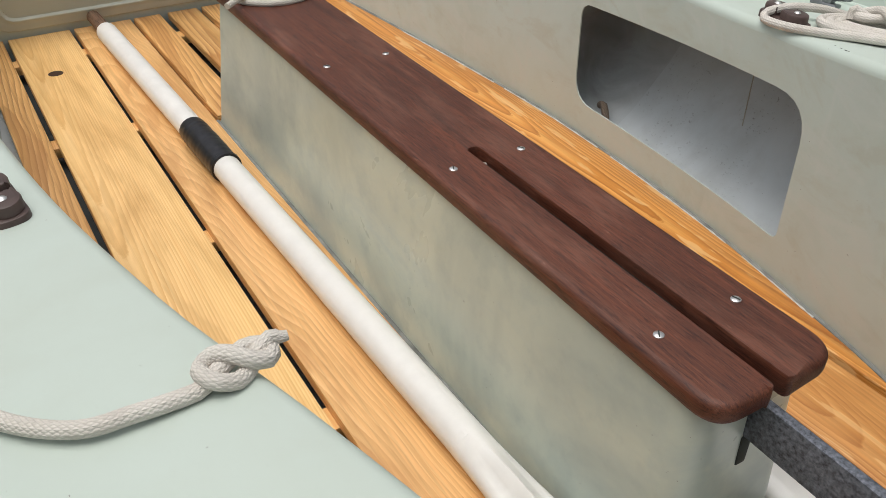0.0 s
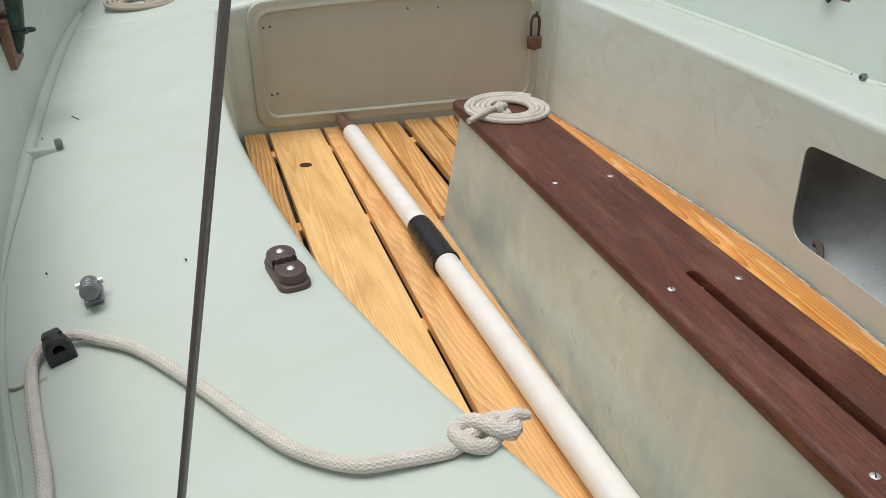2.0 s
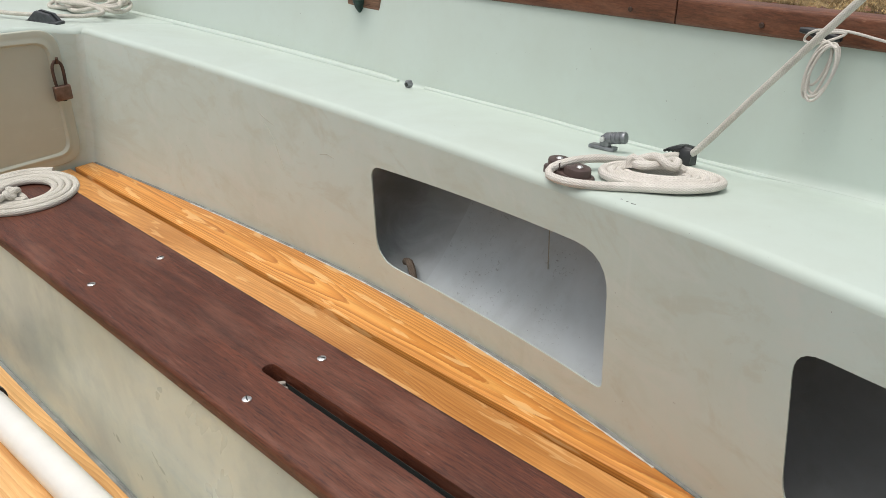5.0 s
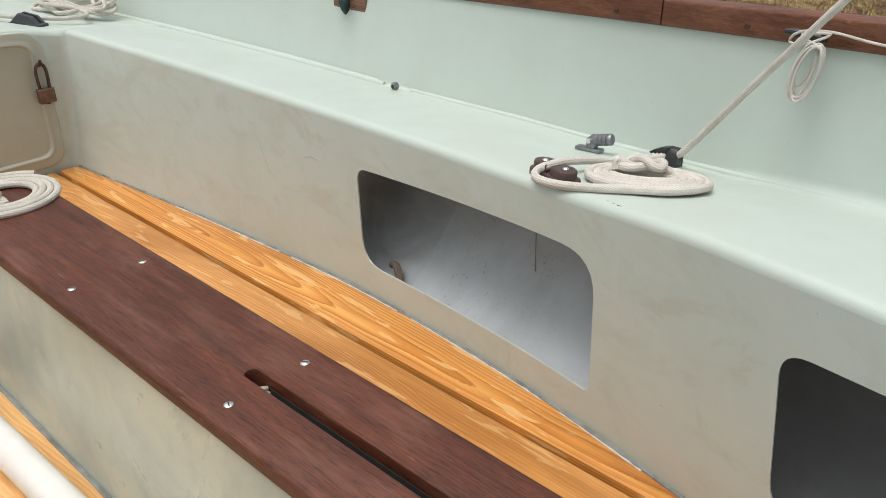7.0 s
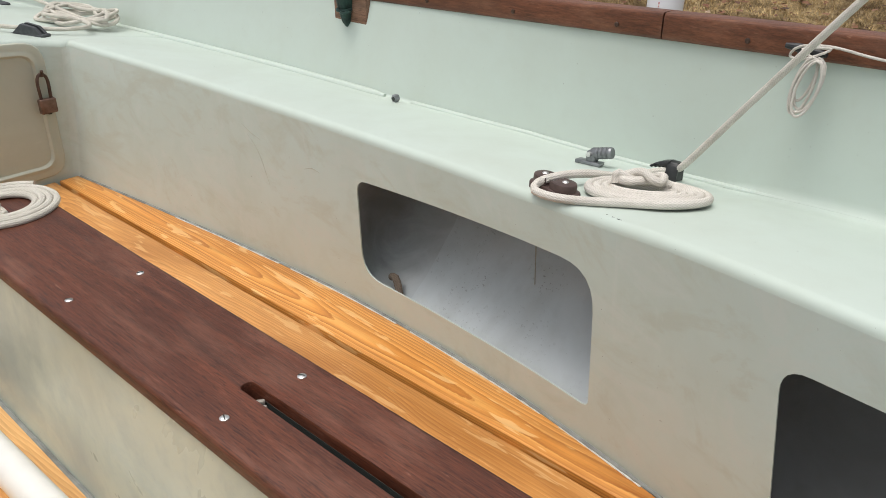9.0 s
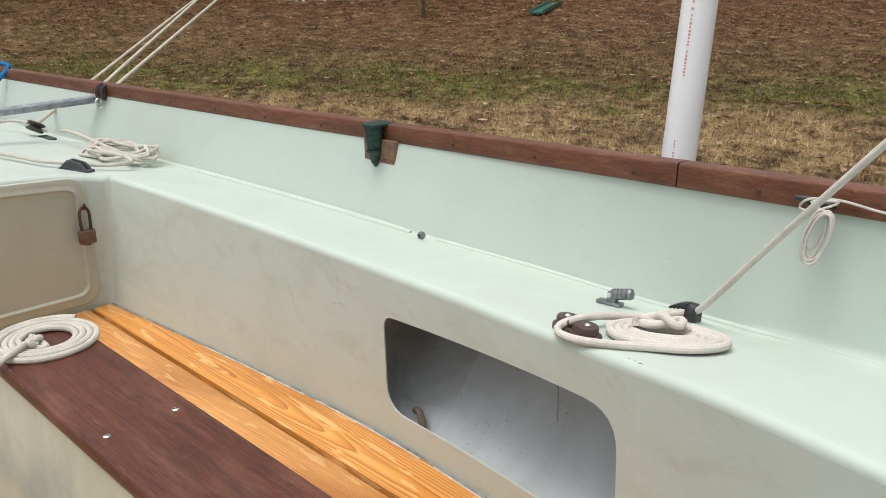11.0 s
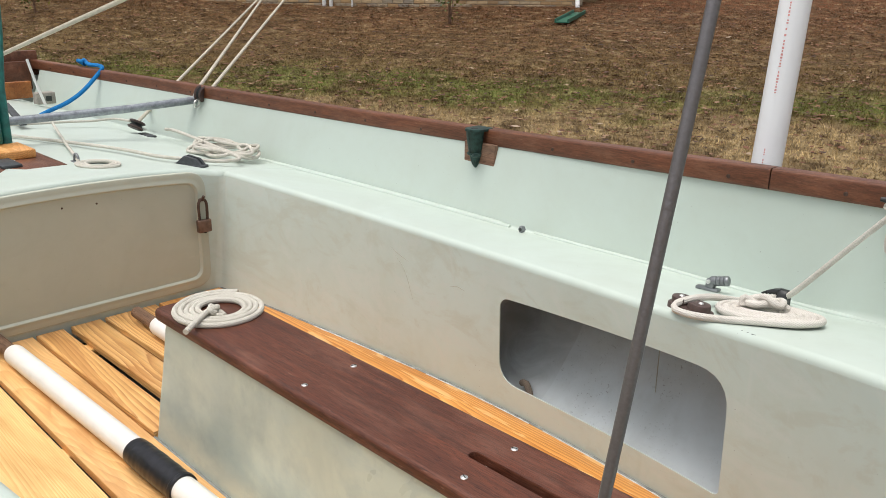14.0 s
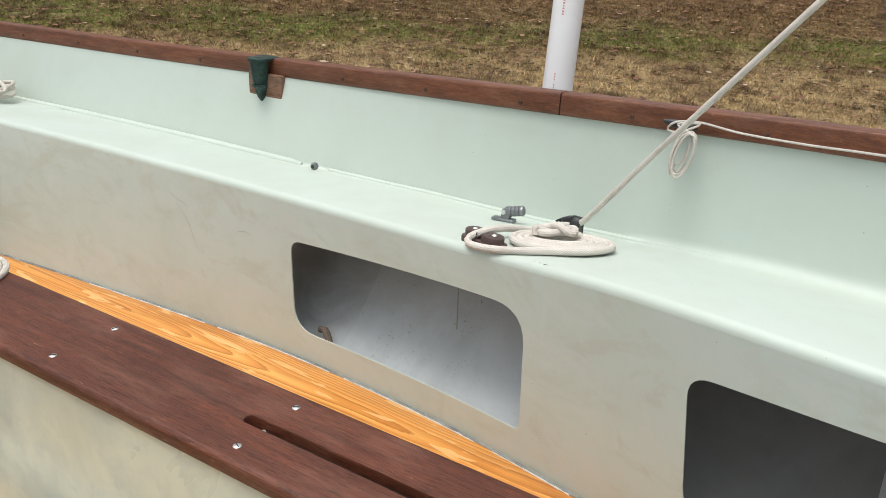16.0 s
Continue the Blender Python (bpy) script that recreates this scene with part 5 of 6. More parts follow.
# horn cleat on the rail with a light cord hitched to it
horn = thing("horn_cleat", (0.222, RAILY(0.222) - 0.014, RAILZ(0.222) - 0.026), "small black horn cleat on the wooden rail", "cleat")
part("horn", tube(spline([(-0.030, -0.016, 0.004), (-0.015, -0.014, 0.003), (0, -0.012, 0), (0.014, -0.014, -0.001), (0.026, -0.016, -0.001)], 0.006), lambda f: 0.0035 + 0.0035 * math.sin(math.pi * f), 10), BLACK, horn)
part("foot", box((0.034, 0.014, 0.012), (0, -0.005, 0), 0.003), BLACK, horn)
hx, hy, hz = 0.205, RAILY(0.205) - 0.032, RAILZ(0.205) - 0.026
path = [(0.95, RAILY(0.95) - 0.05, RAILZ(0.95) - 0.04), (0.60, RAILY(0.6) - 0.022, RAILZ(0.6) - 0.030), (0.42, RAILY(0.42) - 0.020, RAILZ(0.42) - 0.030), (0.30, RAILY(0.3) - 0.022, hz + 0.006), (0.235, hy, hz + 0.012), (0.195, hy - 0.004, hz + 0.008), (0.180, hy + 0.004, hz - 0.008), (0.205, hy - 0.012, hz - 0.006), (0.235, hy - 0.004, hz + 0.010), (0.20, hy - 0.010, hz + 0.006)]
for k, (w, h, sway, low) in enumerate(((0.009, 0.028, -0.003, 0.030), (0.015, 0.034, 0.003, 0.034), (0.013, 0.038, -0.004, 0.037), (0.017, 0.035, 0.002, 0.036), (0.014, 0.037, 0.004, 0.039))):
    for a in np.linspace(0.5, 2 * math.pi + 0.4, 14):
        path.append((0.217 + sway + w * math.sin(a) + 0.006 * math.cos(a), hy - 0.010 - 0.003 * k - 0.005 * (1 - math.cos(a)), hz - low - 0.002 + h * math.cos(a)))
path = [(x + 0.020 if x < 0.32 else x, y - (0.004 if x < 0.32 else 0.0), z) for x, y, z in path]
rope("light_cord", path, 0.0019, ROPE, "thin white cord hitched on a rail cleat, hanging in loops", "cord", 0.006, 8)

# clam cleat on the port quarter
clam = thing("clam_cleat", (-1.655, 0.455, 0.350), "dark grey wedge-shaped clam cleat on the after deck", "cleat")
for s in (-1, 1):
    part("cheek", slab(rounded([(-0.055, 0.0), (0.055, 0.0), (0.030, 0.026), (-0.012, 0.034)], 0.006, 4), 0.004, 0.014, 0.002, 2, warp=lambda c, s=s: Vector((c.x, s * c.z, c.y))), DARKMETAL, clam)
part("base", box((0.11, 0.032, 0.010), (0, 0, 0.003), 0.003), DARKMETAL, clam)
clam.matrix_basis = pose(-1.655, 0.455, 0.352, 0, 0, 25)

# ---- traveller bar and mainsheet ----
bar = thing("traveller_bar", (-2.18, 0, 0.46), "galvanised pipe across the stern", "pipe")
part("pipe", tube([(-0.02, -0.74, 0.0), (-0.01, -0.3, 0.0), (0.0, 0.2, 0.0), (0.0, 0.50, 0.002), (-0.005, 0.782, 0.010)], 0.0135, 14), GALV, bar)
part("shackle", tube([(-0.005 + 0.021 * math.cos(a), 0.772, 0.010 + 0.024 * math.sin(a)) for a in np.linspace(0, 2 * math.pi, 18, endpoint=False)], 0.0035, 8, closed=True), STEEL, bar, "steel shackle")
for y in (-0.72,):
    part("post", tube([(0, y, 0.0), (0, y * 1.01, -0.06), (0, y, -0.115)], 0.011, 12), GALV, bar)


def deck_z(x, y):
    yo = RAILY(x) - 0.075
    return SEATZ(x) + (0.022 * (1 - (y / 0.47) ** 2) if abs(y) < 0.47 else -0.036 * ((abs(y) - 0.47) / (yo - 0.47)) ** 1.5)


def pulley(loc, m, label, k=1.3):
    p = thing("pulley_block", loc, label, "block", "mainsheet blocks")
    for s in (-1, 1):
        part("cheek", moved(turned([(0.022, -0.003), (0.0255, 0.0), (0.022, 0.004)], 20), Matrix.Translation((0, s * 0.009, 0)) @ Matrix.Rotation(radians(90), 4, "X")), BROWN, p)
    part("sheave", moved(turned([(0.021, -0.006), (0.016, 0.0), (0.021, 0.006)], 18), Matrix.Rotation(radians(90), 4, "X")), BLACK, p)
    part("becket", tube(spline([(0, 0, -0.020), (0.012, 0, -0.035), (0, 0, -0.048), (-0.012, 0, -0.035), (0, 0, -0.020)], 0.004), 0.003, 8), STEEL, p)
    p.matrix_basis = Matrix.Translation(loc) @ m @ Matrix.Scale(k, 4)
    return p


pulley((-2.150, 0.775, 0.495), pose(0, 0, 0, 10, 35, 118), "brown pulley block shackled to the traveller bar", 1.15)
pulley((-2.34, 0.605, deck_z(-2.34, 0.6) + 0.032), pose(0, 0, 0, 62, 12, 30), "brown pulley block standing on the after deck", 1.2)
part_foot = thing("eye_plate", (-2.29, 0.62, deck_z(-2.29, 0.62) - 0.001), "grey metal eye plate under a block", "fitting")
part("plate", slab(rounded([(-0.05, -0.015), (0.05, -0.015), (0.05, 0.015), (-0.05, 0.015)], 0.01, 4), 0.0, 0.006, 0.002, 2), DARKMETAL, part_foot)
for a, b in (((-2.125, 0.795, 0.505), (-5.323, 3.524, 0.959)), ((-2.165, 0.765, 0.505), (-6.009, 3.714, 0.944)), ((-2.35, 0.615, deck_z(-2.34, 0.6) + 0.04), (-6.258, 3.99, 1.007))):
    a, b = Vector(a), Vector(b)
    rope("mainsheet", [a + (b - a) * f for f in (0, 0.25, 0.5, 0.75, 1.0)], 0.0068, SUNROPE, "weathered mainsheet fall rising from the stern blocks", group="mainsheet falls", step=0.02)
rope("stay_rope", [(-3.837, 0.40, 0.44), (-2.67, 0.530, 0.727), (-1.503, 0.644, 1.0), (-0.6, 0.73, 1.19)], 0.0085, SUNROPE, "thick weathered rope running up from the stern", step=0.03)
rope("trim_line", [(-2.345, 0.585, 0.392), (-2.459, 0.57, 0.388), (-2.486, 0.50, 0.384), (-2.504, 0.40, 0.388), (-2.53, 0.15, 0.396), (-2.55, -0.1, 0.400)], 0.0045, PALEROPE, "thin weathered line across the after deck")
rope("blue_line", [(-3.12, 0.748, 0.530), (-3.16, 0.735, 0.545), (-3.10, 0.730, 0.545), (-3.13, 0.75, 0.548), (-3.06, 0.74, 0.536), (-2.97, 0.745, 0.537), (-2.925, 0.742, 0.530), (-2.922, 0.718, 0.505), (-2.90, 0.640, 0.444), (-2.86, 0.555, 0.408), (-2.80, 0.46, 0.390), (-2.71, 0.39, 0.386), (-2.62, 0.345, 0.384)], 0.0085, BLUEROPE, "thick blue rope tied to the rail at the stern")

# teal rudder post on its step
step_ob = thing("rudder_post", (-2.1, 0.10, 0.37), "flaking teal post standing on a wooden block", "post")
part("plate", box((0.32, 0.20, 0.008), (0.13, -0.05, 0.004), 0.002), RAIL, step_ob, "brown base plate")
part("block", box((0.15, 0.14, 0.026), (0.06, -0.05, 0.021), 0.004), PALEAMBER, step_ob, "orange-brown wooden block")
part("post", tube([(-0.02, -0.012, 0.03), (-0.05, 0.0, 0.2), (-0.085, 0.03, 0.36), (-0.13, 0.06, 0.62)], lambda f: 0.016 - 0.004 * f, 12), TEAL, step_ob)
part("cleat_strip", box((0.115, 0.055, 0.010), (0.19, -0.085, 0.012), 0.003), DARKMETAL, step_ob, "dark weathered strip")
part("cheek", box((0.05, 0.045, 0.19), (-0.02, -0.05, 0.13), 0.006), TEAL, step_ob)
part("collar", moved(turned([(0.026, -0.003), (0.028, 0), (0.026, 0.003)], 14), Matrix.Translation((-0.11, 0.046, 0.475))), RUST, step_ob)
brk = thing("stern_bracket", (-3.2, 0.585, 0.365), "grey wooden bracket on the after deck", "bracket")
part("block", box((0.05, 0.08, 0.05), (0, 0, 0.025), 0.004), GREYBLOCK, brk)
part("hole", box((0.004, 0.025, 0.022), (0.0245, 0.01, 0.024), 0.001), INK, brk)
stick = part("stick", tube([(-3.10, 0.552, 0.372), (-3.12, 0.530, 0.47), (-3.13, 0.512, 0.565)], 0.006, 8), OARWHITE)
tagged(stick, "short pale stick leaning at the stern", "stick")

lever = part("jam_lever", box((0.30, 0.026, 0.012), (0, 0, 0), 0.004), DARKMETAL)
lever.matrix_basis = Matrix.Translation((-2.645, 0.281, 0.4145)) @ Matrix.Rotation(-0.13, 4, "Z") @ Matrix.Rotation(radians(7), 4, "Y")
tagged(lever, "dark grey metal lever lying under the stern pipe", "lever")

# ---- shroud ----
shroud = thing("shroud", (0.543, -0.68, 0.56), "grey stainless wire shroud rising from the rail", "wire")
part("wire", tube([(-0.002, 0.0116, -0.215), (0.0, 0.016, -0.19), (0.00574, 0.0835, 0.14), (0.01114, 0.1341, 0.39), (0.046, 0.460, 2.0)], 0.0015, 12), WIRE, shroud)
part("tang", box((0.018, 0.004, 0.05), (0, 0.010, -0.222), 0.001), STEEL, shroud)

# ---- locker oddments and marks ----
rope("rope_end", [(-0.381 - 0.035, 0.566, 0.038 + 0.008), (-0.381 - 0.018, 0.560, 0.038 + 0.014), (-0.381, 0.550, 0.038 + 0.004), (-0.381 + 0.008, 0.545, 0.038 - 0.012), (-0.381 + 0.004, 0.548, 0.038 - 0.03)], 0.0075, DARKROPE, "dirty brown rope end lying inside the seat locker")
rope("locker_string", [(-0.123, 0.632, 0.30), (-0.126, 0.636, 0.20), (-0.132, 0.646, 0.084)], 0.0010, OLDROPE, "thin string hanging inside the seat locker", "string", 0.02, 6)
rope("locker_rope", [(0.365, 0.485, -0.006), (0.385, 0.492, 0.010), (0.410, 0.498, 0.017), (0.440, 0.502, 0.016), (0.470, 0.508, 0.006), (0.520, 0.515, 0.0), (0.580, 0.520, 0.002), (0.600, 0.545, 0.008), (0.560, 0.560, 0.014), (0.480, 0.552, 0.018), (0.420, 0.540, 0.012)], 0.0125, THICKROPE, "thick grey-brown laid rope lying inside the seat locker")
marks = thing("seat_marks", (-0.80, -0.80, seat_z(-0.80, -0.80)), "small dark scratches and specks on the starboard seat", "mark")
for (x0, y0), (x1, y1), r in (((-0.819, -0.809), (-0.789, -0.794), 0.0008), ((-0.735, -0.852), (-0.722, -0.850), 0.0008), ((-0.137, -0.627), (-0.134, -0.626), 0.0012), ((-0.199, -0.790), (-0.196, -0.789), 0.0011)):
    pts = [(x + 0.80, y + 0.80, seat_z(x, y) - seat_z(-0.80, -0.80) + 0.0002) for x, y in ((x0, y0), ((x0 + x1) / 2, (y0 + y1) / 2), (x1, y1))]
    part("scratch", tube(pts, r, 6), INK, marks)
seam = [(0.034 + 0.002 * math.sin(k * 1.7), -y, seat_z(0.034, -y) + 0.0003) for k, y in enumerate(np.linspace(0.765, 0.800, 7))]
part("seam", tube(seam, lambda f: 0.0004 + 0.0014 * f, 6), TAN, boat, "tan-stained moulding seam across the seat edge")
scuff = thing("scuff_mark", (0.135, 0.432, SEATZ(0.135)), "dark scuff scratches on the seat lip", "mark")
for k, (u, l) in enumerate(((-0.022, 0.007), (-0.012, 0.006), (0.000, 0.012))):
    x = 0.135 + u
    part("scratch", box((l, 0.0011, 0.0006), (u, EDGE(x) + 0.014 - 0.432 - 0.001 * k, SEATZ(x) - 0.0004 - SEATZ(0.135)), 0), INK, scuff)
for pts in ([(-0.783, 0.266), (-0.758, 0.247), (-0.741, 0.223), (-0.727, 0.191), (-0.719, 0.172)], [(-0.80, 0.285), (-0.770, 0.272), (-0.735, 0.262)], [(-0.60, 0.235), (-0.575, 0.243), (-0.55, 0.239)]):
    line = [(x, wall_y(x, z) - 0.0001, z) for x, z in pts]
    part("scratch", tube(spline(line, 0.008), lambda f: 0.0002 + 0.0006 * math.sin(math.pi * f), 6), SCRATCH, boat, "faint olive scratch in the gelcoat")
# drilled finger hole, not cut: a flat dark disc paints its shaded inside
finger_hole = part("knot", slab([(0.0150 * math.cos(a), 0.0165 * math.sin(a)) for a in np.linspace(0, 2 * math.pi, 24, endpoint=False)], 0.0, 0.0007), HOLEDARK, floor)
finger_hole.location = (-1.247, -0.335, 0)

# ---- guide post of white pipe ----
post = thing("guide_post", (-0.0715, 0.7494, -0.70), "white plastic pipe guide post with red printing", "post")
lean = Vector((-0.0042, 0.119, 0.993))
base = Vector((0, 0, 0.0))
part("pipe", tube([base + lean * k for k in (0, 0.6, 1.2, 1.625)], 0.030, 24), PVC, post)
part("coupling", tube([base + lean * k for k in (1.625, 1.66, 2.2)], 0.0335, 24), PVC, post)
# rows of unreadable red print along the pipe
random.seed(3)
side = Vector((0.15, -0.985, 0.06)).normalized()
for k, stop, wide in ((1.262, 1.29, 0.0025), (1.40, 1.622, 0.0042)):
    while k < stop:
        l = 0.0022 + 0.0022 * random.random()
        q = base + lean * k + side * 0.0302
        part("print", box((wide * (0.55 + 0.45 * random.random()), 0.0006, l), tuple(q), 0, rot=Euler((math.atan2(-0.119, 0.993), 0, math.atan2(side.x, -side.y)))), REDINK, post)
        k += l + 0.0024 + (0.005 if random.random() < 0.2 else 0.0)

# ---- house ----
HC = Vector((-9.94, 13.59, 0))
HD = Vector((-0.71, -0.704, 0)).normalized()
HN = Vector((0.704, -0.71, 0)).normalized()
house = thing("house", (HC.x, HC.y, 0.2), "tan brick house beyond the lawn", "house", kind="structure")
turn_h = Matrix((( HD.x, HN.x, 0, 0), (HD.y, HN.y, 0, 0), (0, 0, 1, 0), (0, 0, 0, 1)))
house.matrix_basis = Matrix.Translation((HC.x, HC.y, 0.2)) @ turn_h
MORTAR = plain("tan mortar", (0.40, 0.325, 0.235), 0.9, 0, 0.3, 12, 0.4)
m, nt, b = nodes_of("tan brick", 0.85)
info = nt.nodes.new("ShaderNodeObjectInfo")
geo = nt.nodes.new("ShaderNodeNewGeometry")
mixr = nt.nodes.new("ShaderNodeMath")
mixr.operation = "ADD"
nt.links.new(info.outputs["Random"], mixr.inputs[0])
nt.links.new(geo.outputs["Random Per Island"], mixr.inputs[1])
fr = nt.nodes.new("ShaderNodeMath")
fr.operation = "FRACT"
nt.links.new(mixr.outputs[0], fr.inputs[0])
c = ramp(nt, fr.outputs[0], [(0.0, (0.34, 0.22, 0.12)), (0.25, (0.50, 0.33, 0.17)), (0.6, (0.56, 0.42, 0.26)), (0.85, (0.44, 0.37, 0.27)), (1.0, (0.30, 0.26, 0.21))])
c = blend(nt, ramp(nt, fuzz(nt, coords(nt), 18, 5, 0.7), [(0.4, (0, 0, 0)), (0.75, (0.5,) * 3)]), c, (0.30, 0.18, 0.085))
nt.links.new(c, b.inputs["Base Color"])
BRICK = m
part("wall", box((24.0, 0.3, 6.0), (12.0, -0.165, 2.6)), MORTAR, house, smooth=False)
part("end_wall", box((0.3, 8.0, 6.0), (0.15, -4.32, 2.6)), MORTAR, house, smooth=False)
proto = bpy.data.meshes.new("brick")
bm = box((0.205, 0.02, 0.062), (0, 0, 0), 0.005, 1)
bm.to_mesh(proto)
bm.free()
proto.materials.append(BRICK)
rest_v, rest_f = [], []
for row in range(20):
    for i in range(112):
        x, z = 0.11 + i * 0.215 + (0.1075 if row % 2 else 0), 0.0 + row * 0.0725
        y = 0.002 + 0.003 * math.sin(i * 7.3 + row * 3.1)
        if 2 <= row < 8 and i < 48:
            ob = new("brick", proto)
            ob.parent = house
            ob.location = (x, y, z)
        else:
            n0 = len(rest_v)
            rest_v += [tuple(Vector(v.co) + Vector((x, y, z))) for v in proto.vertices]
            rest_f += [tuple(n0 + k for k in p.vertices) for p in proto.polygons]
part("bricks", mesh_of(rest_v, rest_f), BRICK, house, kind="stuff", smooth=False)
WHITE = plain("white painted metal", (0.78, 0.78, 0.76), 0.45, 0, 0.1, 12, 0.05)
GREENP = plain("green plastic", (0.02, 0.12, 0.075), 0.5, 0, 0.3, 12, 0.1)
part("downspout", moved(box((0.085, 0.065, 3.2), (0, 0, 0), 0.012), Matrix.Translation((0.12, 0.05, 1.95))), WHITE, house, "white downspout")
part("elbow", moved(box((0.085, 0.065, 0.22), (0, 0, 0), 0.012), Matrix.Translation((0.12, 0.10, 0.30)) @ Matrix.Rotation(radians(28), 4, "X")), WHITE, house)
for x, r in ((5.27, 0.042), (5.13, 0.038), (4.70, 0.022)):
    part("pipe", moved(turned([(r, 0), (r, 3.0)], 12), Matrix.Translation((x, 0.06, -0.05))), WHITE, house)
splash = thing("splash_trough", (-9.15, 12.30, ground_z(-9.15, 12.3)), "green plastic downspout splash trough on the lawn", "trough")
tr_o = [(-0.13, 0.02), (0.13, 0.02), (0.13, 0.09), (0.11, 0.09), (0.10, 0.04), (-0.10, 0.04), (-0.11, 0.09), (-0.13, 0.09)]
bmt = slab(tr_o, -0.75, 0.75, warp=lambda c: Vector((c.x, c.z, c.y + 0.06 * c.z / 0.75)))
part("trough", bmt, GREENP, splash, smooth=False)
splash.matrix_basis = Matrix.Translation((-9.2, 12.25, ground_z(-9.2, 12.25))) @ Matrix.Rotation(math.atan2(0.76, 1.65), 4, "Z")

# planting bed with a low stone border
STONE = plain("rough tan stone", (0.27, 0.185, 0.10), 0.9, 0, 0.5, 9, 0.5)
MULCH = plain("dark red mulch", (0.05, 0.017, 0.012), 1.0, 0, 0.9, 14, 1.0)
MULCH.node_tree.nodes["Principled BSDF"].inputs["Specular IOR Level"].default_value = 0.05
edge = spline([(-10.3, 13.9, 0), (-10.0, 14.9, 0), (-9.0, 16.2, 0), (-8.1, 17.3, 0), (-7.5, 18.6, 0), (-7.2, 19.8, 0), (-7.4, 21.5, 0)], 0.36)
border = thing("stone_border", (edge[0].x, edge[0].y, ground_z(edge[0].x, edge[0].y)), "low border of rough tan stones round a planting bed", "border")
border.matrix_basis = Matrix.Identity(4)
random.seed(11)
for a, b_ in zip(edge, edge[1:]):
    mid_, l = (a + b_) / 2, (b_ - a).length
    for lay in range(2):
        bm = box((l * (0.86 + 0.1 * random.random()), 0.2, 0.095), (0, 0, 0), 0.022, 2)
        for vtx in bm.verts:
            vtx.co += Vector((random.uniform(-1, 1), random.uniform(-1, 1), random.uniform(-1, 1))) * 0.012
        part("stone", moved(bm, Matrix.Translation((mid_.x, mid_.y, ground_z(mid_.x, mid_.y) + 0.04 + 0.098 * lay)) @ Matrix.Rotation(math.atan2((b_ - a).y, (b_ - a).x), 4, "Z")), STONE, border)
bed_outline = [(p.x, p.y) for p in edge] + [(-18.0, 24.0), (-13.0, 16.5)]
bed = part("planting_bed", slab(bed_outline, 0.0, 0.4, warp=lambda c: Vector((c.x, c.y, c.z + ground_z(c.x, c.y) - 0.27 + (0.02 * max(0, c.y - 14))))), MULCH, smooth=False)
tagged(bed, "dark red mulch planting bed", "planting bed", kind="structure")


def sapling(x, y, h, seed):
    """A thin shrub: a few bent stems and many small leaves."""
    random.seed(seed)
    t = thing("sapling", (x, y, ground_z(x, y)), "thin sapling with sparse yellow-green leaves near the house", "sapling", "saplings")
    verts, faces = [], []
    for k in range(4):
        a, sp = random.random() * 6.28, 0.16 + 0.2 * random.random()
        pts = [(0.02 * math.cos(a), 0.02 * math.sin(a), 0)] + [(sp * f ** 1.4 * math.cos(a) + random.uniform(-0.03, 0.03), sp * f ** 1.4 * math.sin(a) + random.uniform(-0.03, 0.03), h * f) for f in (0.3, 0.6, 1.0)]
        part("stem", tube(spline(pts, 0.1), lambda f: 0.012 * (1 - 0.7 * f), 6), BAREWOOD, t)
        for _ in range(60):
            f = 0.2 + 0.8 * random.random()
            c = Vector((sp * f ** 1.4 * math.cos(a), sp * f ** 1.4 * math.sin(a), h * f)) + Vector((random.gauss(0, 0.11), random.gauss(0, 0.11), random.gauss(0, 0.09)))
            u = Vector((random.uniform(-1, 1), random.uniform(-1, 1), random.uniform(-1, 1))).normalized() * 0.035
            w = u.orthogonal() * 0.5
            n0 = len(verts)
            verts += [c - u, c + w, c + u, c - w]
            faces.append((n0, n0 + 1, n0 + 2, n0 + 3))
    part("foliage", mesh_of(verts, faces), LEAF, t, smooth=False, kind="stuff")


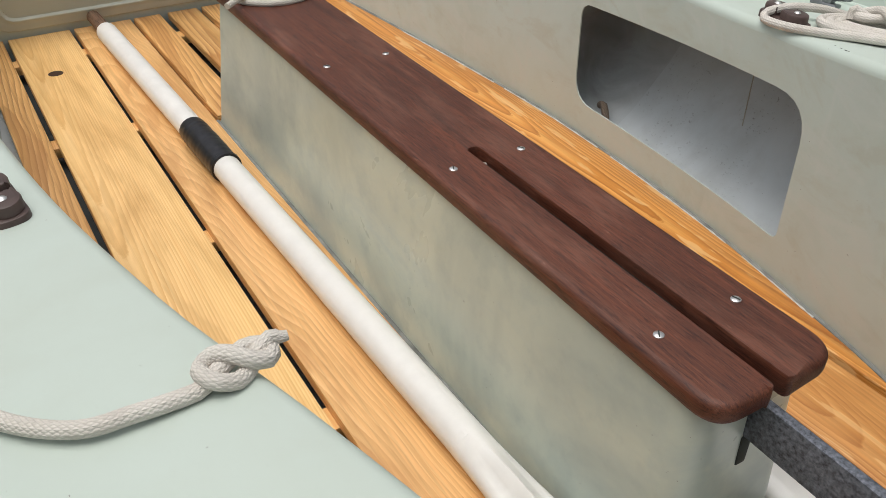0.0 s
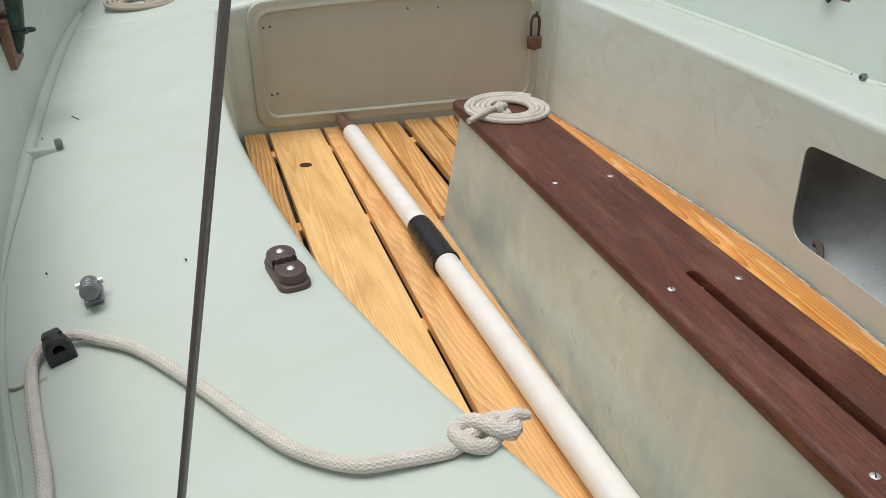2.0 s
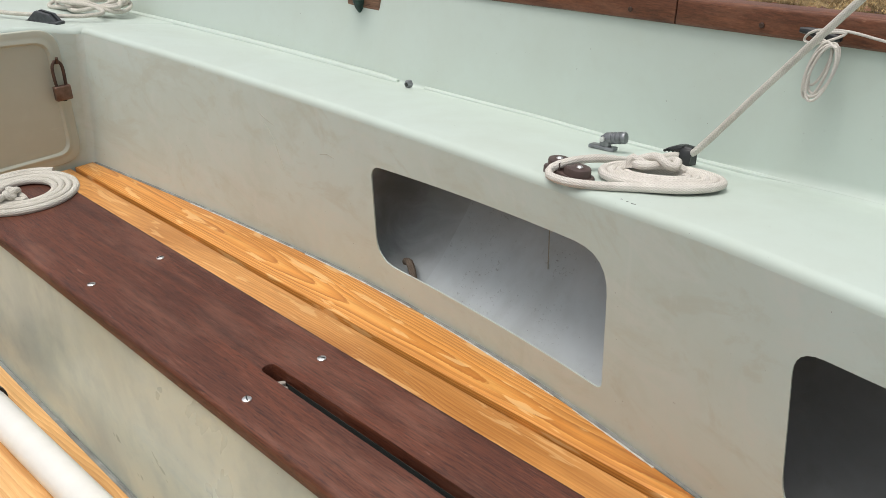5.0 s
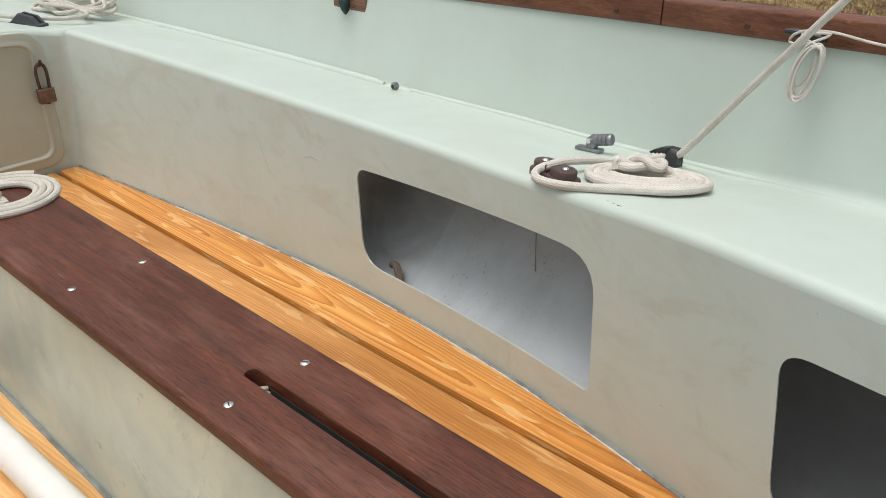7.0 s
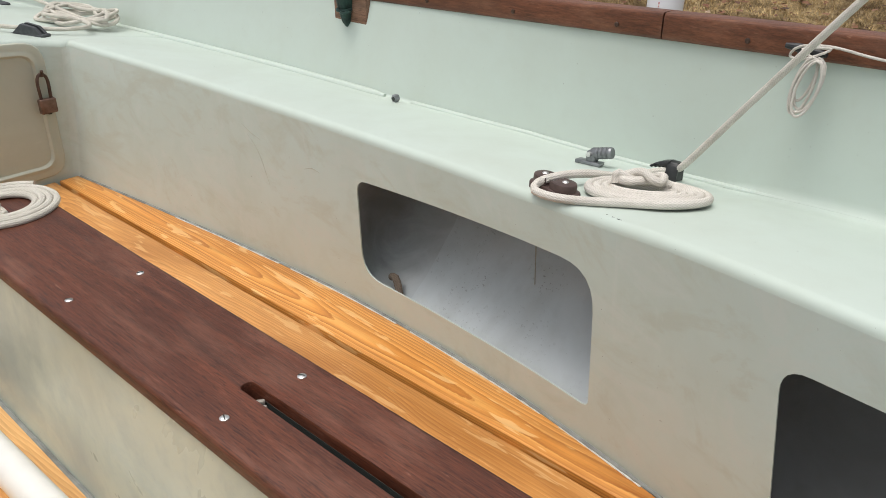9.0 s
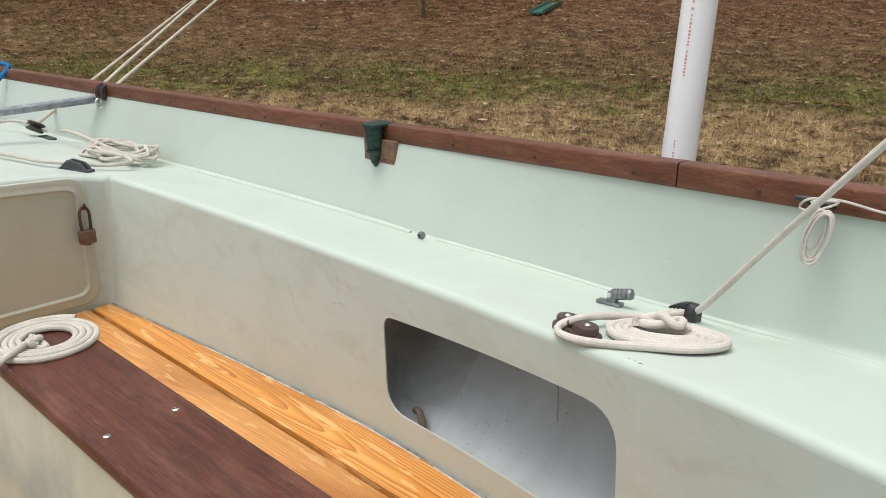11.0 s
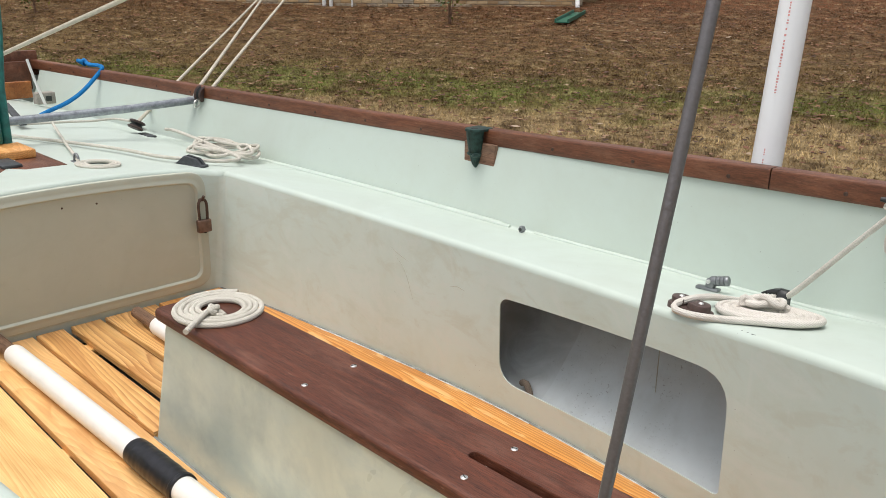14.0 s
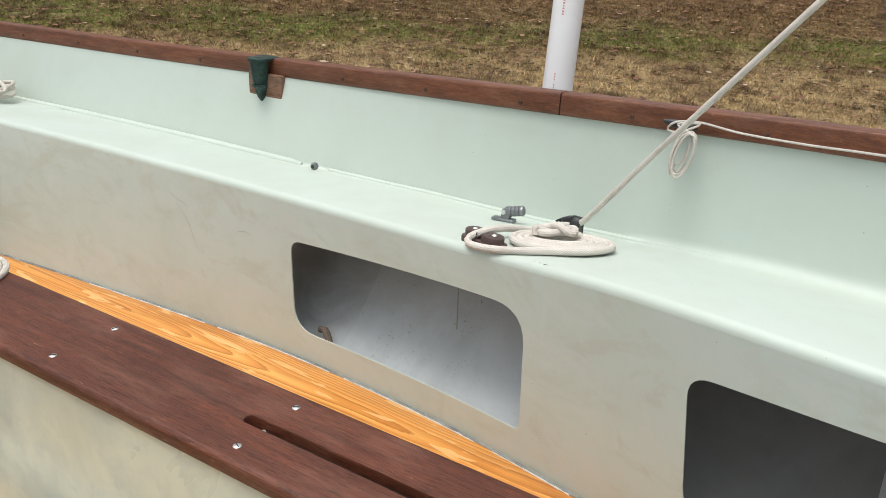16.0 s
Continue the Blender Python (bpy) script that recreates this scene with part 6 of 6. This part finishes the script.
m, nt, b = nodes_of("yellow green leaves", 0.6)
geo = nt.nodes.new("ShaderNodeNewGeometry")
nt.links.new(ramp(nt, geo.outputs["Random Per Island"], [(0.0, (0.05, 0.07, 0.02)), (0.6, (0.13, 0.15, 0.03)), (1.0, (0.28, 0.24, 0.05))]), b.inputs["Base Color"])
LEAF = m
sapling(-10.45, 10.28, 1.35, 21)
sapling(-15.9, 4.95, 0.95, 22)


# green garden hose lying by the house
hose = [(-17.3, 6.4), (-17.0, 6.2), (-16.6, 6.0), (-16.4, 5.7), (-16.7, 5.5), (-17.0, 5.6)]
rope("garden_hose", [(x, y, ground_z(x, y) + 0.05 + 0.08 * (k % 2)) for k, (x, y) in enumerate(hose)], 0.014, GREENP, "green garden hose lying in the mulch", "hose", 0.05, 8)

# ---- the trailer that carries the boat ----
trailer = thing("boat_trailer", (0, 0, -0.72), "galvanised boat trailer under the hull", "trailer")
for s in (-1, 1):
    part("bunk", box((2.6, 0.09, 0.045), (-0.9, s * 0.30, 0.545), 0.006), BAREWOOD, trailer, "carpetless wooden bunk")
    part("side_rail", box((4.4, 0.05, 0.08), (-0.2, s * 0.52, 0.36), 0.006), GALV, trailer)
    for x in (-2.0, -0.6, 0.3):
        part("bunk_post", box((0.05, 0.05, 0.13), (x, s * 0.30, 0.46), 0.004), GALV, trailer)
    wheel = part("wheel", moved(turned([(0.14, -0.07), (0.25, -0.075), (0.268, -0.05), (0.268, 0.05), (0.25, 0.075), (0.14, 0.07)], 32), Matrix.Translation((-1.0, s * 0.64, 0.262)) @ Matrix.Rotation(radians(90), 4, "X")), BLACK, trailer, "black tyre")
    part("rim", moved(turned([(0.05, -0.078), (0.138, -0.06), (0.138, 0.06), (0.05, 0.078)], 24), Matrix.Translation((-1.0, s * 0.64, 0.262)) @ Matrix.Rotation(radians(90), 4, "X")), WHITE, wheel)
for x in (-2.0, -0.6, 0.3, 1.6):
    part("cross_beam", box((0.06, 1.04, 0.06), (x, 0, 0.365), 0.005), GALV, trailer)
part("axle", box((0.05, 1.2, 0.05), (-1.0, 0, 0.262), 0.006), GALV, trailer)
part("jack_stand", tube([(1.95, 0, 0.36), (1.95, 0, 0.1), (1.95, 0, 0.0)], 0.03, 12), GALV, trailer)
part("tongue", box((1.6, 0.08, 0.08), (2.0, 0, 0.44), 0.006), GALV, trailer)
